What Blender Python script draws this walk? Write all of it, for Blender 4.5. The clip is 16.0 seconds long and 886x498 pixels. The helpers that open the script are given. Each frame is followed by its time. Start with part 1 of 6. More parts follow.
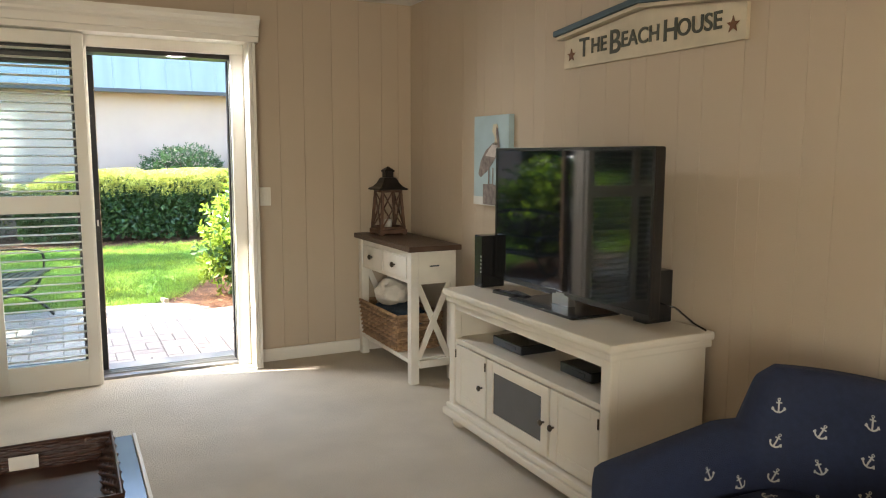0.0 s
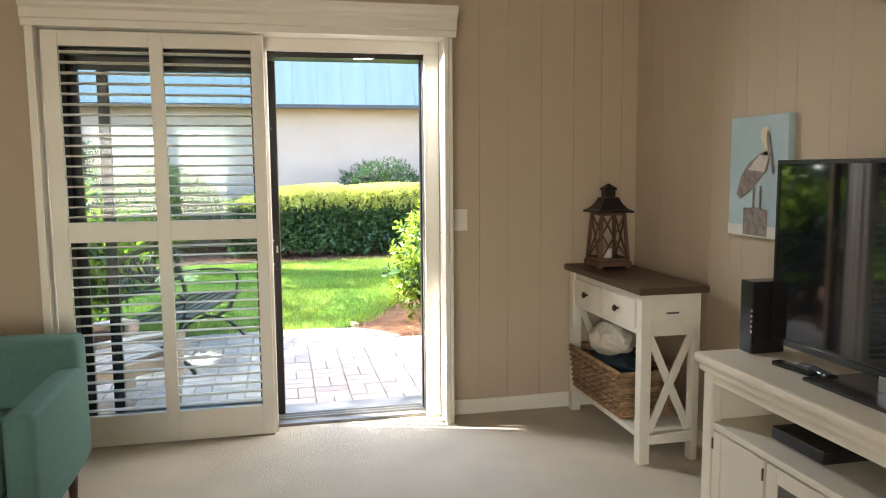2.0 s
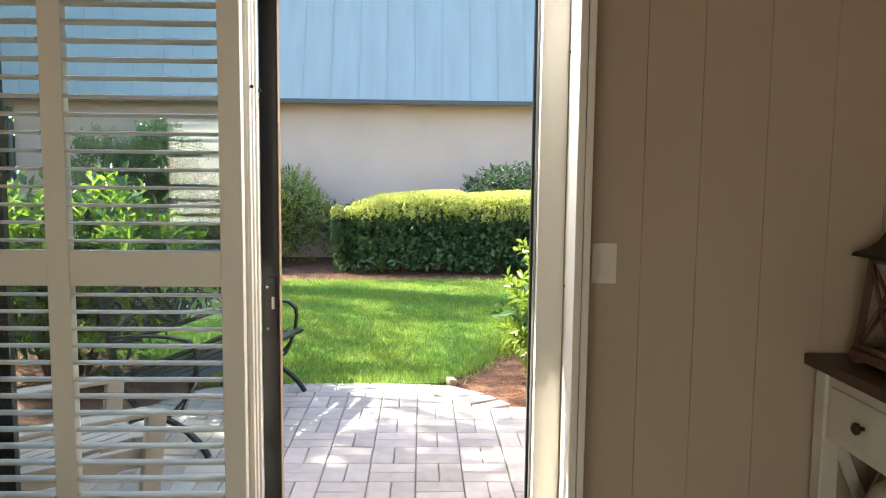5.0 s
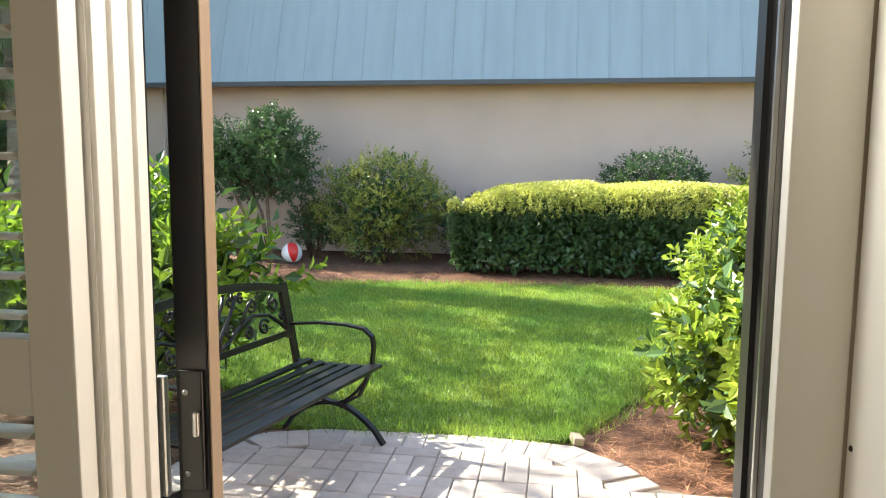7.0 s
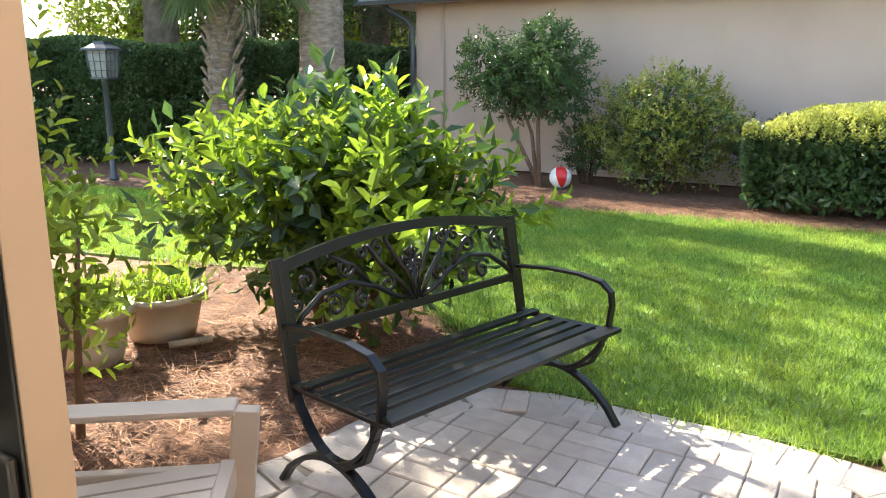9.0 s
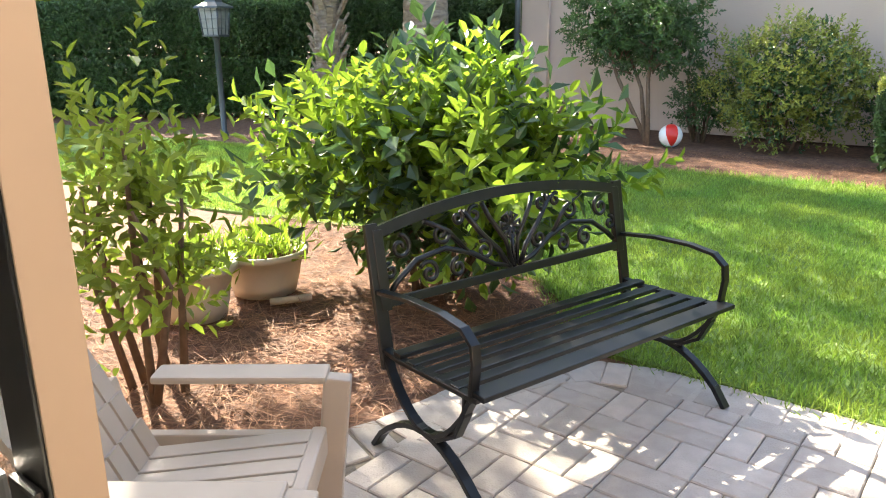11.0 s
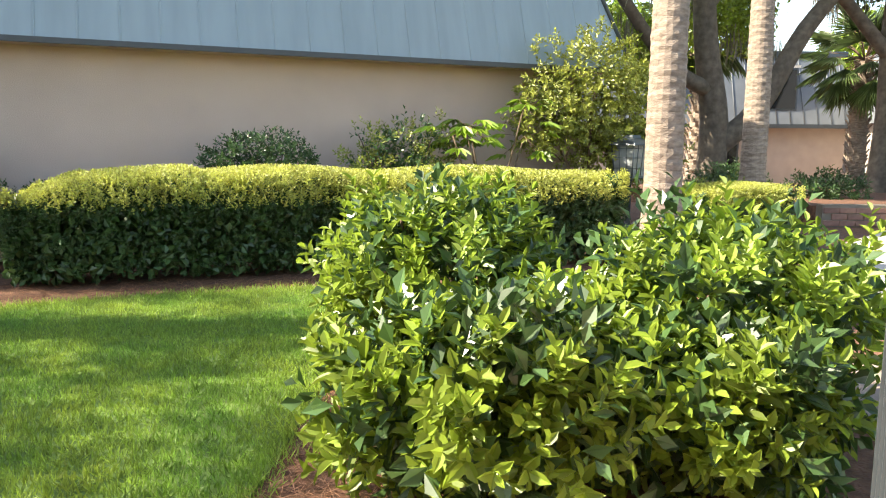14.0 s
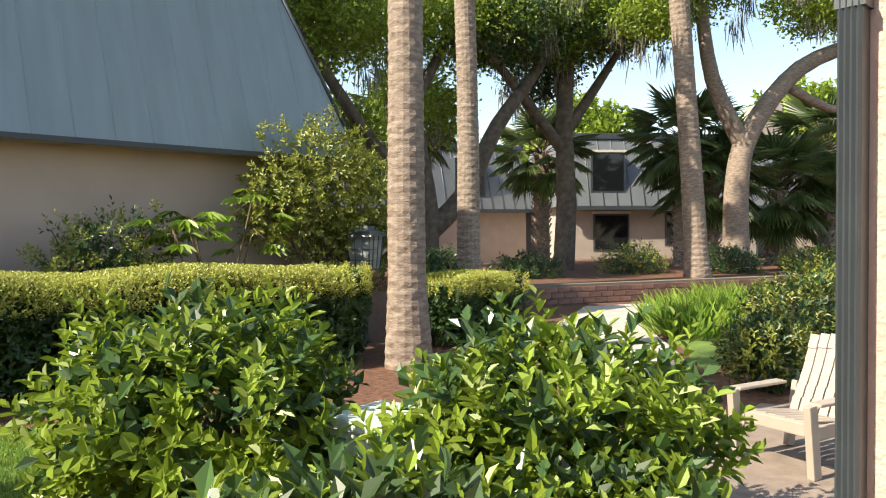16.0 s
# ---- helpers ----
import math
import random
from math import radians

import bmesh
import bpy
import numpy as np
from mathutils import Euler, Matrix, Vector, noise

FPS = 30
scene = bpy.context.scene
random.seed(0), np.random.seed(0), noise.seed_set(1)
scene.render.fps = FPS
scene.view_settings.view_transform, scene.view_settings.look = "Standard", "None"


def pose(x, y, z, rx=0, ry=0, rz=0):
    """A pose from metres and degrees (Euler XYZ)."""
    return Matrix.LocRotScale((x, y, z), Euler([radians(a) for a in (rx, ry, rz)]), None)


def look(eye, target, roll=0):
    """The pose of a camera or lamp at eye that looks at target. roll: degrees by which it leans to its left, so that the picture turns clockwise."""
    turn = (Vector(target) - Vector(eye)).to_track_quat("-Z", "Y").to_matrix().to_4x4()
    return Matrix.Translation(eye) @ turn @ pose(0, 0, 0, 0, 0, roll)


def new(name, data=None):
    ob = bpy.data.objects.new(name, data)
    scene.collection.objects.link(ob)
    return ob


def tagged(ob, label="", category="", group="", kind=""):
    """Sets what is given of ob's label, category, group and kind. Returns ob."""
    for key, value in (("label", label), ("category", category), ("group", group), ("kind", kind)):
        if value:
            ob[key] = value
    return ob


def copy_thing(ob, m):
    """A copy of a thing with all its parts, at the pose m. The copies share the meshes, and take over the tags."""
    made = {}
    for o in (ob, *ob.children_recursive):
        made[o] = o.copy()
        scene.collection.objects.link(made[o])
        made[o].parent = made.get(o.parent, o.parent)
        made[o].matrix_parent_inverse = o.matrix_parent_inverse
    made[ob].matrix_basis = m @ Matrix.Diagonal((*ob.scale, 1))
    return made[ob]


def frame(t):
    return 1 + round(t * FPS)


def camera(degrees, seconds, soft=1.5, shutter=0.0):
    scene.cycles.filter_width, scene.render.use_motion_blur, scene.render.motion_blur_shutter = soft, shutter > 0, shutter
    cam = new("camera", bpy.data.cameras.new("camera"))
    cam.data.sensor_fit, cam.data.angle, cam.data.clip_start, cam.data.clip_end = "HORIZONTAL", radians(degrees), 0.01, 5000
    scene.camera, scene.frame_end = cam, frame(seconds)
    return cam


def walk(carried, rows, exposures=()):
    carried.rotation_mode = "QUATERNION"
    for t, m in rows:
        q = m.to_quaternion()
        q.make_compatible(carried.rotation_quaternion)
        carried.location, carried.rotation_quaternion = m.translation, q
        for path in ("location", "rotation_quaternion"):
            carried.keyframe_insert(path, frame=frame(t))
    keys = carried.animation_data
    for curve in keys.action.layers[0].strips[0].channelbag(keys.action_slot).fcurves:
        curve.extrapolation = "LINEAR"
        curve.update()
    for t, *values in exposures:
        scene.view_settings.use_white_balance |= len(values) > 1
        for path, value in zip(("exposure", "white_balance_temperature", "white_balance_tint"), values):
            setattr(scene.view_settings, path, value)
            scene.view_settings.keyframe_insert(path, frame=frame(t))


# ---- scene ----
cam = camera(61.47, 16.0, soft=1.1)
PATH = [
    (0.0, -0.0122, -0.0867, 1.3761, 82.84, -0.19, -27.04),
    (0.5, 0.0773, 0.0862, 1.3963, 83.27, -0.49, -26.12),
    (1.0, 0.1611, 0.2968, 1.3977, 84.34, -0.58, -20.71),
    (1.5, 0.1636, 0.5329, 1.3804, 83.99, 0.13, -16.63),
    (2.0, 0.2046, 0.8145, 1.3961, 83.75, 0.45, -12.34),
    (2.5, 0.3300, 1.0981, 1.3894, 83.93, 0.34, -8.59),
    (3.0, 0.4253, 1.3929, 1.3926, 84.17, 0.22, -6.18),
    (3.5, 0.4670, 1.7214, 1.3843, 84.40, -0.02, -4.41),
    (4.0, 0.5255, 2.0313, 1.3752, 84.54, -0.09, -3.27),
    (6.5, 0.7634, 3.7321, 1.3437, 83.59, -0.86, 4.75),
    (7.0, 0.7384, 4.0154, 1.3601, 83.37, -0.41, 8.77),
    (7.5, 0.7555, 4.2862, 1.3503, 83.24, -0.34, 14.14),
    (8.0, 0.7949, 4.5269, 1.3480, 82.81, -0.76, 23.37),
    (8.5, 0.7727, 4.6910, 1.3305, 81.11, -0.34, 28.18),
    (9.0, 0.7075, 4.8262, 1.2985, 77.34, -0.31, 30.66),
    (11.5, 0.6156, 4.9296, 1.3208, 73.94, 0.52, 38.87),
    (12.0, 0.5029, 4.9237, 1.3410, 76.93, 1.14, 23.69),
    (12.5, 0.5213, 4.9880, 1.3303, 78.06, 0.24, 9.24),
    (13.0, 0.6012, 5.0859, 1.3231, 79.18, -0.04, -1.61),
    (13.5, 0.6793, 5.1441, 1.3351, 80.42, 0.11, -11.30),
    (14.0, 0.7007, 5.2751, 1.3396, 82.31, -0.48, -21.76),
    (14.5, 0.6621, 5.5810, 1.3711, 84.64, -0.37, -30.74),
    (15.0, 0.5917, 5.8123, 1.4301, 86.30, -0.17, -36.48),
    (15.5, 0.6546, 5.9753, 1.4601, 87.47, 0.01, -40.65),
    (16.0, 0.6906, 6.1745, 1.4823, 88.60, 0.37, -44.55),
]
EXPOSURES = [(0.0, 3.35, 6500, 8), (2.5, 3.25, 6500, 8), (4.0, 2.95, 6500, 8), (6.5, 2.2, 6900, 8), (8.0, 2.4, 7100, 8), (9.0, 2.35, 7200, 9), (12.0, 2.55, 7300, 9), (13.0, 2.35, 7400, 10), (14.5, 1.5, 7400, 10), (16.0, 0.95, 7300, 10)]
walk(cam, [(t, pose(x, y, z, rx, ry, rz)) for t, x, y, z, rx, ry, rz in PATH], EXPOSURES)

XW, XE, YS, YD, YO, ZC = -3.2, 2.29, -3.4, 4.945, 5.24, 2.44
GZ = -0.125
FZ = -0.045

# world and sun
SUN_FROM = Vector((-0.90, 0.27, 0.78)).normalized()
world = bpy.data.worlds.new("sky")
scene.world = world
world.use_nodes = True
wn = world.node_tree.nodes
sky = wn.new("ShaderNodeTexSky")
sky.sky_type, sky.sun_disc = "NISHITA", False
sky.sun_elevation = math.asin(SUN_FROM.z)
sky.sun_rotation = math.atan2(SUN_FROM.x, SUN_FROM.y)
world.node_tree.links.new(sky.outputs[0], wn["Background"].inputs[0])
wn["Background"].inputs[1].default_value = 0.15
sun_data = bpy.data.lights.new("sun", "SUN")
sun_data.energy, sun_data.angle, sun_data.color = 5.0, radians(0.5), (1.0, 0.94, 0.84)
sun = new("sun", sun_data)
sun.matrix_world = look(SUN_FROM * 40, (0, 0, 0))
# warm fill lamp for the room, added in an unseen south window
back_fill = bpy.data.lights.new("warm_room_fill", "AREA")
back_fill.shape, back_fill.size, back_fill.size_y, back_fill.energy, back_fill.color = "RECTANGLE", 2.4, 1.4, 14, (1.0, 0.86, 0.68)
room_fill = new("warm_room_fill", back_fill)
# small fill lamp under the door head, added on top of the sky
door_fill = bpy.data.lights.new("door_head_fill", "AREA")
door_fill.shape, door_fill.size, door_fill.size_y, door_fill.energy, door_fill.color = "RECTANGLE", 0.3, 0.12, 3, (0.95, 0.97, 1.0)
door_light = new("door_head_fill", door_fill)
door_light.matrix_world = look((0.78, 5.0, 1.97), (0.5, 4.0, 0.0))
room_fill.matrix_world = look((-1.75, YS - 0.05, 1.35), (1.2, 2.2, 1.2))


# ---- materials ----
def mat(name, color, rough=0.6, metal=0.0, vary=0.12, scale=6.0, bump=0.0, bump_scale=60.0, color2=None, spec=0.5, per=0.0, trans=0.0, coat=0.0, stretch=(1, 1, 1)):
    m = bpy.data.materials.new(name)
    m.use_nodes = True
    nt = m.node_tree
    b = nt.nodes["Principled BSDF"]
    b.inputs["Roughness"].default_value = rough
    b.inputs["Metallic"].default_value = metal
    b.inputs["Specular IOR Level"].default_value = spec
    b.inputs["Coat Weight"].default_value = coat
    tc = nt.nodes.new("ShaderNodeTexCoord")
    mp = nt.nodes.new("ShaderNodeMapping")
    mp.inputs["Scale"].default_value = stretch
    nt.links.new(tc.outputs["Object"], mp.inputs[0])
    n1 = nt.nodes.new("ShaderNodeTexNoise")
    n1.inputs["Scale"].default_value, n1.inputs["Detail"].default_value = scale, 6
    nt.links.new(mp.outputs[0], n1.inputs[0])
    ramp = nt.nodes.new("ShaderNodeValToRGB")
    c2 = color2 or tuple(c * (1 - vary) for c in color)
    ramp.color_ramp.elements[0].color = (*c2, 1)
    ramp.color_ramp.elements[1].color = (*color, 1)
    ramp.color_ramp.elements[0].position, ramp.color_ramp.elements[1].position = 0.32, 0.68
    nt.links.new(n1.outputs[0], ramp.inputs[0])
    out = ramp.outputs[0]
    if per:
        info = nt.nodes.new("ShaderNodeObjectInfo")
        geo = nt.nodes.new("ShaderNodeNewGeometry")
        add = nt.nodes.new("ShaderNodeMath")
        nt.links.new(info.outputs["Random"], add.inputs[0])
        nt.links.new(geo.outputs["Random Per Island"], add.inputs[1])
        fr = nt.nodes.new("ShaderNodeMath")
        fr.operation = "FRACT"
        nt.links.new(add.outputs[0], fr.inputs[0])
        mr = nt.nodes.new("ShaderNodeMapRange")
        mr.inputs[3].default_value, mr.inputs[4].default_value = 1 - per, 1 + per
        nt.links.new(fr.outputs[0], mr.inputs[0])
        hsv = nt.nodes.new("ShaderNodeHueSaturation")
        nt.links.new(mr.outputs[0], hsv.inputs["Value"])
        nt.links.new(out, hsv.inputs["Color"])
        out = hsv.outputs[0]
    nt.links.new(out, b.inputs["Base Color"])
    if trans:
        tr = nt.nodes.new("ShaderNodeBsdfTranslucent")
        br = nt.nodes.new("ShaderNodeHueSaturation")
        br.inputs["Value"].default_value = 1.6
        nt.links.new(out, br.inputs["Color"])
        nt.links.new(br.outputs[0], tr.inputs[0])
        mx = nt.nodes.new("ShaderNodeMixShader")
        mx.inputs[0].default_value = trans
        nt.links.new(b.outputs[0], mx.inputs[1])
        nt.links.new(tr.outputs[0], mx.inputs[2])
        nt.links.new(mx.outputs[0], nt.nodes["Material Output"].inputs[0])
    if bump:
        n2 = nt.nodes.new("ShaderNodeTexNoise")
        n2.inputs["Scale"].default_value, n2.inputs["Detail"].default_value = bump_scale, 4
        nt.links.new(mp.outputs[0], n2.inputs[0])
        bp = nt.nodes.new("ShaderNodeBump")
        bp.inputs["Strength"].default_value, bp.inputs["Distance"].default_value = bump, 0.01
        nt.links.new(n2.outputs[0], bp.inputs["Height"])
        nt.links.new(bp.outputs[0], b.inputs["Normal"])
    return m


WALL = mat("taupe_paint", (0.50, 0.41, 0.31), 0.75, vary=0.04, scale=2, bump=0.08, bump_scale=150)
CEIL = mat("ceiling_paint", (0.78, 0.76, 0.72), 0.85, vary=0.03, bump=0.2, bump_scale=120)
CARPET = mat("cream_carpet", (0.60, 0.53, 0.43), 0.95, vary=0.14, scale=3, bump=0.8, bump_scale=260)
TRIM = mat("white_trim_paint", (0.78, 0.74, 0.66), 0.4, vary=0.03, scale=3)
BLACK = mat("black_aluminium", (0.012, 0.011, 0.011), 0.35, vary=0.2)
TAN = mat("tan_aluminium", (0.34, 0.235, 0.155), 0.5, vary=0.08)
STUCCO = mat("pink_tan_stucco", (0.52, 0.40, 0.33), 0.9, vary=0.10, scale=1.2, bump=0.5, bump_scale=90)
STUCCO_W = mat("rough_stucco", (0.58, 0.44, 0.37), 0.9, vary=0.15, scale=9, bump=1.0, bump_scale=45)
ROOF = mat("blue_grey_metal_roof", (0.25, 0.31, 0.33), 0.45, vary=0.12, scale=1.5, stretch=(4, 1, 0.4))
GRASS = mat("lawn_soil", (0.15, 0.24, 0.045), 0.9, vary=0.35, scale=5, bump=0.6, bump_scale=80)
MULCH = mat("pine_straw_bed", (0.20, 0.095, 0.052), 0.9, color2=(0.08, 0.038, 0.022), scale=14, bump=1.0, bump_scale=50)
PAVER = mat("concrete_paver", (0.44, 0.395, 0.35), 0.85, vary=0.18, scale=12, bump=0.4, bump_scale=120, per=0.16)
JOINT = mat("sand_joint", (0.20, 0.17, 0.13), 0.95, bump=0.5)
CONCRETE = mat("path_concrete", (0.52, 0.48, 0.42), 0.85, vary=0.2, scale=3, bump=0.3)
LEAF_A = mat("glossy_shrub_leaf", (0.22, 0.31, 0.035), 0.42, vary=0.3, scale=2, per=0.35, trans=0.3)
LEAF_H = mat("hedge_leaf", (0.26, 0.29, 0.05), 0.42, vary=0.3, scale=2, per=0.35, trans=0.12)
# dark-leaved plants; also painted shade inside bushes and low on hedges
LEAF_D = mat("dark_and_shaded_leaf", (0.06, 0.12, 0.035), 0.35, vary=0.3, scale=2, per=0.35, trans=0.2)
BARK = mat("palm_bark", (0.34, 0.27, 0.21), 0.9, color2=(0.17, 0.13, 0.10), scale=8, bump=1.0, bump_scale=30, stretch=(1, 1, 3))
OAK = mat("oak_bark", (0.16, 0.13, 0.10), 0.95, vary=0.5, scale=6, bump=1.0, bump_scale=25)
IRON = mat("black_iron", (0.012, 0.0125, 0.013), 0.32, metal=0.3, vary=0.25, scale=20)
CREAM = mat("cream_furniture_paint", (0.68, 0.62, 0.52), 0.45, vary=0.07, scale=4)


# ---- geometry helpers ----
def part(name, bm, material, parent=None, label="", smooth=False):
    me = bpy.data.meshes.new(name)
    if smooth:
        for f in bm.faces:
            f.smooth = True
    bm.to_mesh(me)
    bm.free()
    me.materials.append(material)
    ob = new(name, me)
    if parent is not None:
        ob.parent = parent
    if label:
        ob["label"] = label
    return ob


def thing(name, x, y, z, label, category, rz=0, group="", kind=""):
    ob = new(name)
    ob.matrix_basis = pose(x, y, z, 0, 0, rz)
    return tagged(ob, label, category, group, kind)


def add_box(bm, x0, x1, y0, y1, z0, z1, bevel=0.0, m=None):
    r = bmesh.ops.create_cube(bm, size=1)
    vs = r["verts"]
    mm = Matrix.Translation(((x0 + x1) / 2, (y0 + y1) / 2, (z0 + z1) / 2)) @ Matrix.Diagonal((abs(x1 - x0), abs(y1 - y0), abs(z1 - z0), 1))
    bmesh.ops.transform(bm, matrix=mm, verts=vs)
    if bevel:
        es = list({e for v in vs for e in v.link_edges})
        r = bmesh.ops.bevel(bm, geom=es, offset=bevel, segments=2, affect="EDGES", profile=0.6)
        vs = list({v for f in r["faces"] for v in f.verts} | {v for v in vs if v.is_valid})
    if m is not None:
        bmesh.ops.transform(bm, matrix=m, verts=vs)
    return vs


def box(x0, x1, y0, y1, z0, z1, bevel=0.0):
    bm = bmesh.new()
    add_box(bm, x0, x1, y0, y1, z0, z1, bevel)
    return bm


def structure(name, bm, material, label, category="", smooth=False):
    return tagged(part(name, bm, material, None, smooth=smooth), label, category, "", "structure")


# ---- foliage and tubes ----
RNG = np.random.default_rng(7)


def unit(a):
    return a / np.maximum(np.linalg.norm(a, axis=1, keepdims=True), 1e-9)


def leaf_mesh(name, p, d, n, length, width, material, parent=None, fold=0.25, four=True, label=""):
    """One mesh of folded leaves at p, pointing along d, with upper side n."""
    p, d = np.asarray(p, float), unit(np.asarray(d, float))
    n = np.asarray(n, float)
    s = unit(np.cross(d, n))
    n = np.cross(s, d)
    k = len(p)
    L = np.broadcast_to(np.asarray(length, float), (k,))[:, None]
    W = np.broadcast_to(np.asarray(width, float), (k,))[:, None]
    up = n * W * fold
    if four:
        v = np.stack([p, p + d * L * 0.3 + s * W * 0.42 + up, p + d * L * 0.68 + s * W * 0.42 + up - n * L * 0.05, p + d * L - n * L * 0.12,
                      p + d * L * 0.68 - s * W * 0.42 + up - n * L * 0.05, p + d * L * 0.3 - s * W * 0.42 + up], 1).reshape(-1, 3)
        base = np.arange(k)[:, None] * 6
        f = np.concatenate([base + np.array([[0, 1, 2, 3]]), base + np.array([[0, 3, 4, 5]])])
    else:
        v = np.stack([p, p + d * L * 0.5 + s * W * 0.5 + up, p + d * L, p + d * L * 0.5 - s * W * 0.5 + up], 1).reshape(-1, 3)
        base = np.arange(k)[:, None] * 4
        f = np.concatenate([base + np.array([[0, 1, 2]]), base + np.array([[0, 2, 3]])])
    me = bpy.data.meshes.new(name)
    me.from_pydata(v.tolist(), [], f.tolist())
    me.materials.append(material)
    ob = new(name, me)
    ob.parent = parent
    if label:
        ob["label"] = label
    return ob


def tube(bm, pts, radii, seg=8, cap=True):
    pts = [Vector(p) for p in pts]
    if not hasattr(radii, "__len__"):
        radii = [radii] * len(pts)
    rings, prev = [], None
    for i, p in enumerate(pts):
        t = (pts[min(i + 1, len(pts) - 1)] - pts[max(i - 1, 0)]).normalized()
        if prev is None:
            a = t.orthogonal().normalized()
        else:
            a = (prev - t * prev.dot(t)).normalized()
        prev = a
        b = t.cross(a)
        rings.append([bm.verts.new(p + (a * math.cos(u) + b * math.sin(u)) * radii[i]) for u in [2 * math.pi * j / seg for j in range(seg)]])
    for r0, r1 in zip(rings, rings[1:]):
        for j in range(seg):
            f = bm.faces.new((r0[j], r0[(j + 1) % seg], r1[(j + 1) % seg], r1[j]))
            f.smooth = True
    if cap:
        bm.faces.new(list(reversed(rings[0])))
        bm.faces.new(rings[-1])
    return bm


def lathe(bm, profile, seg=20, at=(0, 0, 0)):
    rings = [[bm.verts.new((at[0] + r * math.cos(2 * math.pi * j / seg), at[1] + r * math.sin(2 * math.pi * j / seg), at[2] + z)) for j in range(seg)] for r, z in profile]
    for r0, r1 in zip(rings, rings[1:]):
        for j in range(seg):
            f = bm.faces.new((r0[j], r0[(j + 1) % seg], r1[(j + 1) % seg], r1[j]))
            f.smooth = True
    bm.faces.new(list(reversed(rings[0])))
    bm.faces.new(rings[-1])
    return bm


def slab(points, z0, z1):
    """A flat prism over a plan outline."""
    bm = bmesh.new()
    lo = [bm.verts.new((x, y, z0)) for x, y in points]
    hi = [bm.verts.new((x, y, z1)) for x, y in points]
    bm.faces.new(hi)
    bm.faces.new(list(reversed(lo)))
    for i in range(len(points)):
        j = (i + 1) % len(points)
        bm.faces.new((lo[i], lo[j], hi[j], hi[i]))
    bmesh.ops.recalc_face_normals(bm, faces=bm.faces)
    return bm


def inside(px, py, poly):
    hit = np.zeros(len(px), bool)
    for (x0, y0), (x1, y1) in zip(poly, poly[1:] + poly[:1]):
        if y0 != y1:
            hit ^= ((y0 > py) != (y1 > py)) & (px < (x1 - x0) * (py - y0) / (y1 - y0) + x0)
    return hit


def shell_points(k, rx, ry, rz, box_like=0.0, low=-1.0, lump=0.12, seed=0, depth=0.25):
    """Points near the surface of an uneven rounded body of half sizes rx, ry, rz, with its outward directions."""
    rng = np.random.default_rng(seed)
    u = unit(rng.normal(size=(k * 2, 3)))
    u = u[u[:, 2] > low][:k]
    ex = 1 - box_like * 0.75
    q = np.sign(u) * np.abs(u) ** ex
    q = q / (np.abs(q) ** (2 / ex)).sum(1, keepdims=True) ** (ex / 2)
    ph = rng.uniform(0, 6.28, 6)
    w = 1 + lump * (np.sin(u[:, 0] * 5 + ph[0]) * np.sin(u[:, 1] * 4 + ph[1]) + 0.7 * np.sin(u[:, 2] * 7 + ph[2] + u[:, 0] * 6) + 0.5 * np.sin(u[:, 1] * 11 + ph[3]))
    r = w * (1 - depth * rng.random(len(u)) ** 1.6)
    return q * r[:, None] * np.array([rx, ry, rz]), unit(u / np.array([rx, ry, rz]))


def sprig_leaves(centres, ways, per, stem, length, width, seed=0, up=0.5):
    """Leaves set alternately along short shoots."""
    rng = np.random.default_rng(seed)
    P, D, N, LL = [], [], [], []
    w = unit(ways + np.array([0, 0, up]) + rng.normal(scale=0.25, size=ways.shape))
    a = unit(np.cross(w, rng.normal(size=w.shape)))
    b = np.cross(w, a)
    turn = rng.uniform(0, 6.28, len(w))
    for i in range(per):
        f = (i + 0.4) / per
        ang = turn + i * 2.4
        side = a * np.cos(ang)[:, None] + b * np.sin(ang)[:, None]
        lift = 0.45 + 0.9 * f
        P.append(centres + w * stem * f)
        D.append(side + w * lift + rng.normal(scale=0.12, size=w.shape))
        N.append(w - side * 0.4)
        LL.append(length * rng.uniform(0.7, 1.15, len(w)) * (1.05 - 0.25 * f))
    LL = np.concatenate(LL)
    return np.concatenate(P), np.concatenate(D), np.concatenate(N), LL, LL * width


def stems(bm, k, x, y, rx, ry, h, r, seed, spread=0.8):
    rng = random.Random(seed)
    for i in range(k):
        a = rng.uniform(0, 6.28)
        s = rng.uniform(0.2, spread)
        b0 = Vector((x + 0.12 * math.cos(a), y + 0.12 * math.sin(a), -0.02))
        top = Vector((x + rx * s * math.cos(a), y + ry * s * math.sin(a), h * rng.uniform(0.6, 0.9)))
        mid = b0.lerp(top, 0.5) + Vector((rng.uniform(-.08, .08), rng.uniform(-.08, .08), 0.08 * h))
        tube(bm, [b0, mid, top], [r, r * 0.7, r * 0.35], 6)


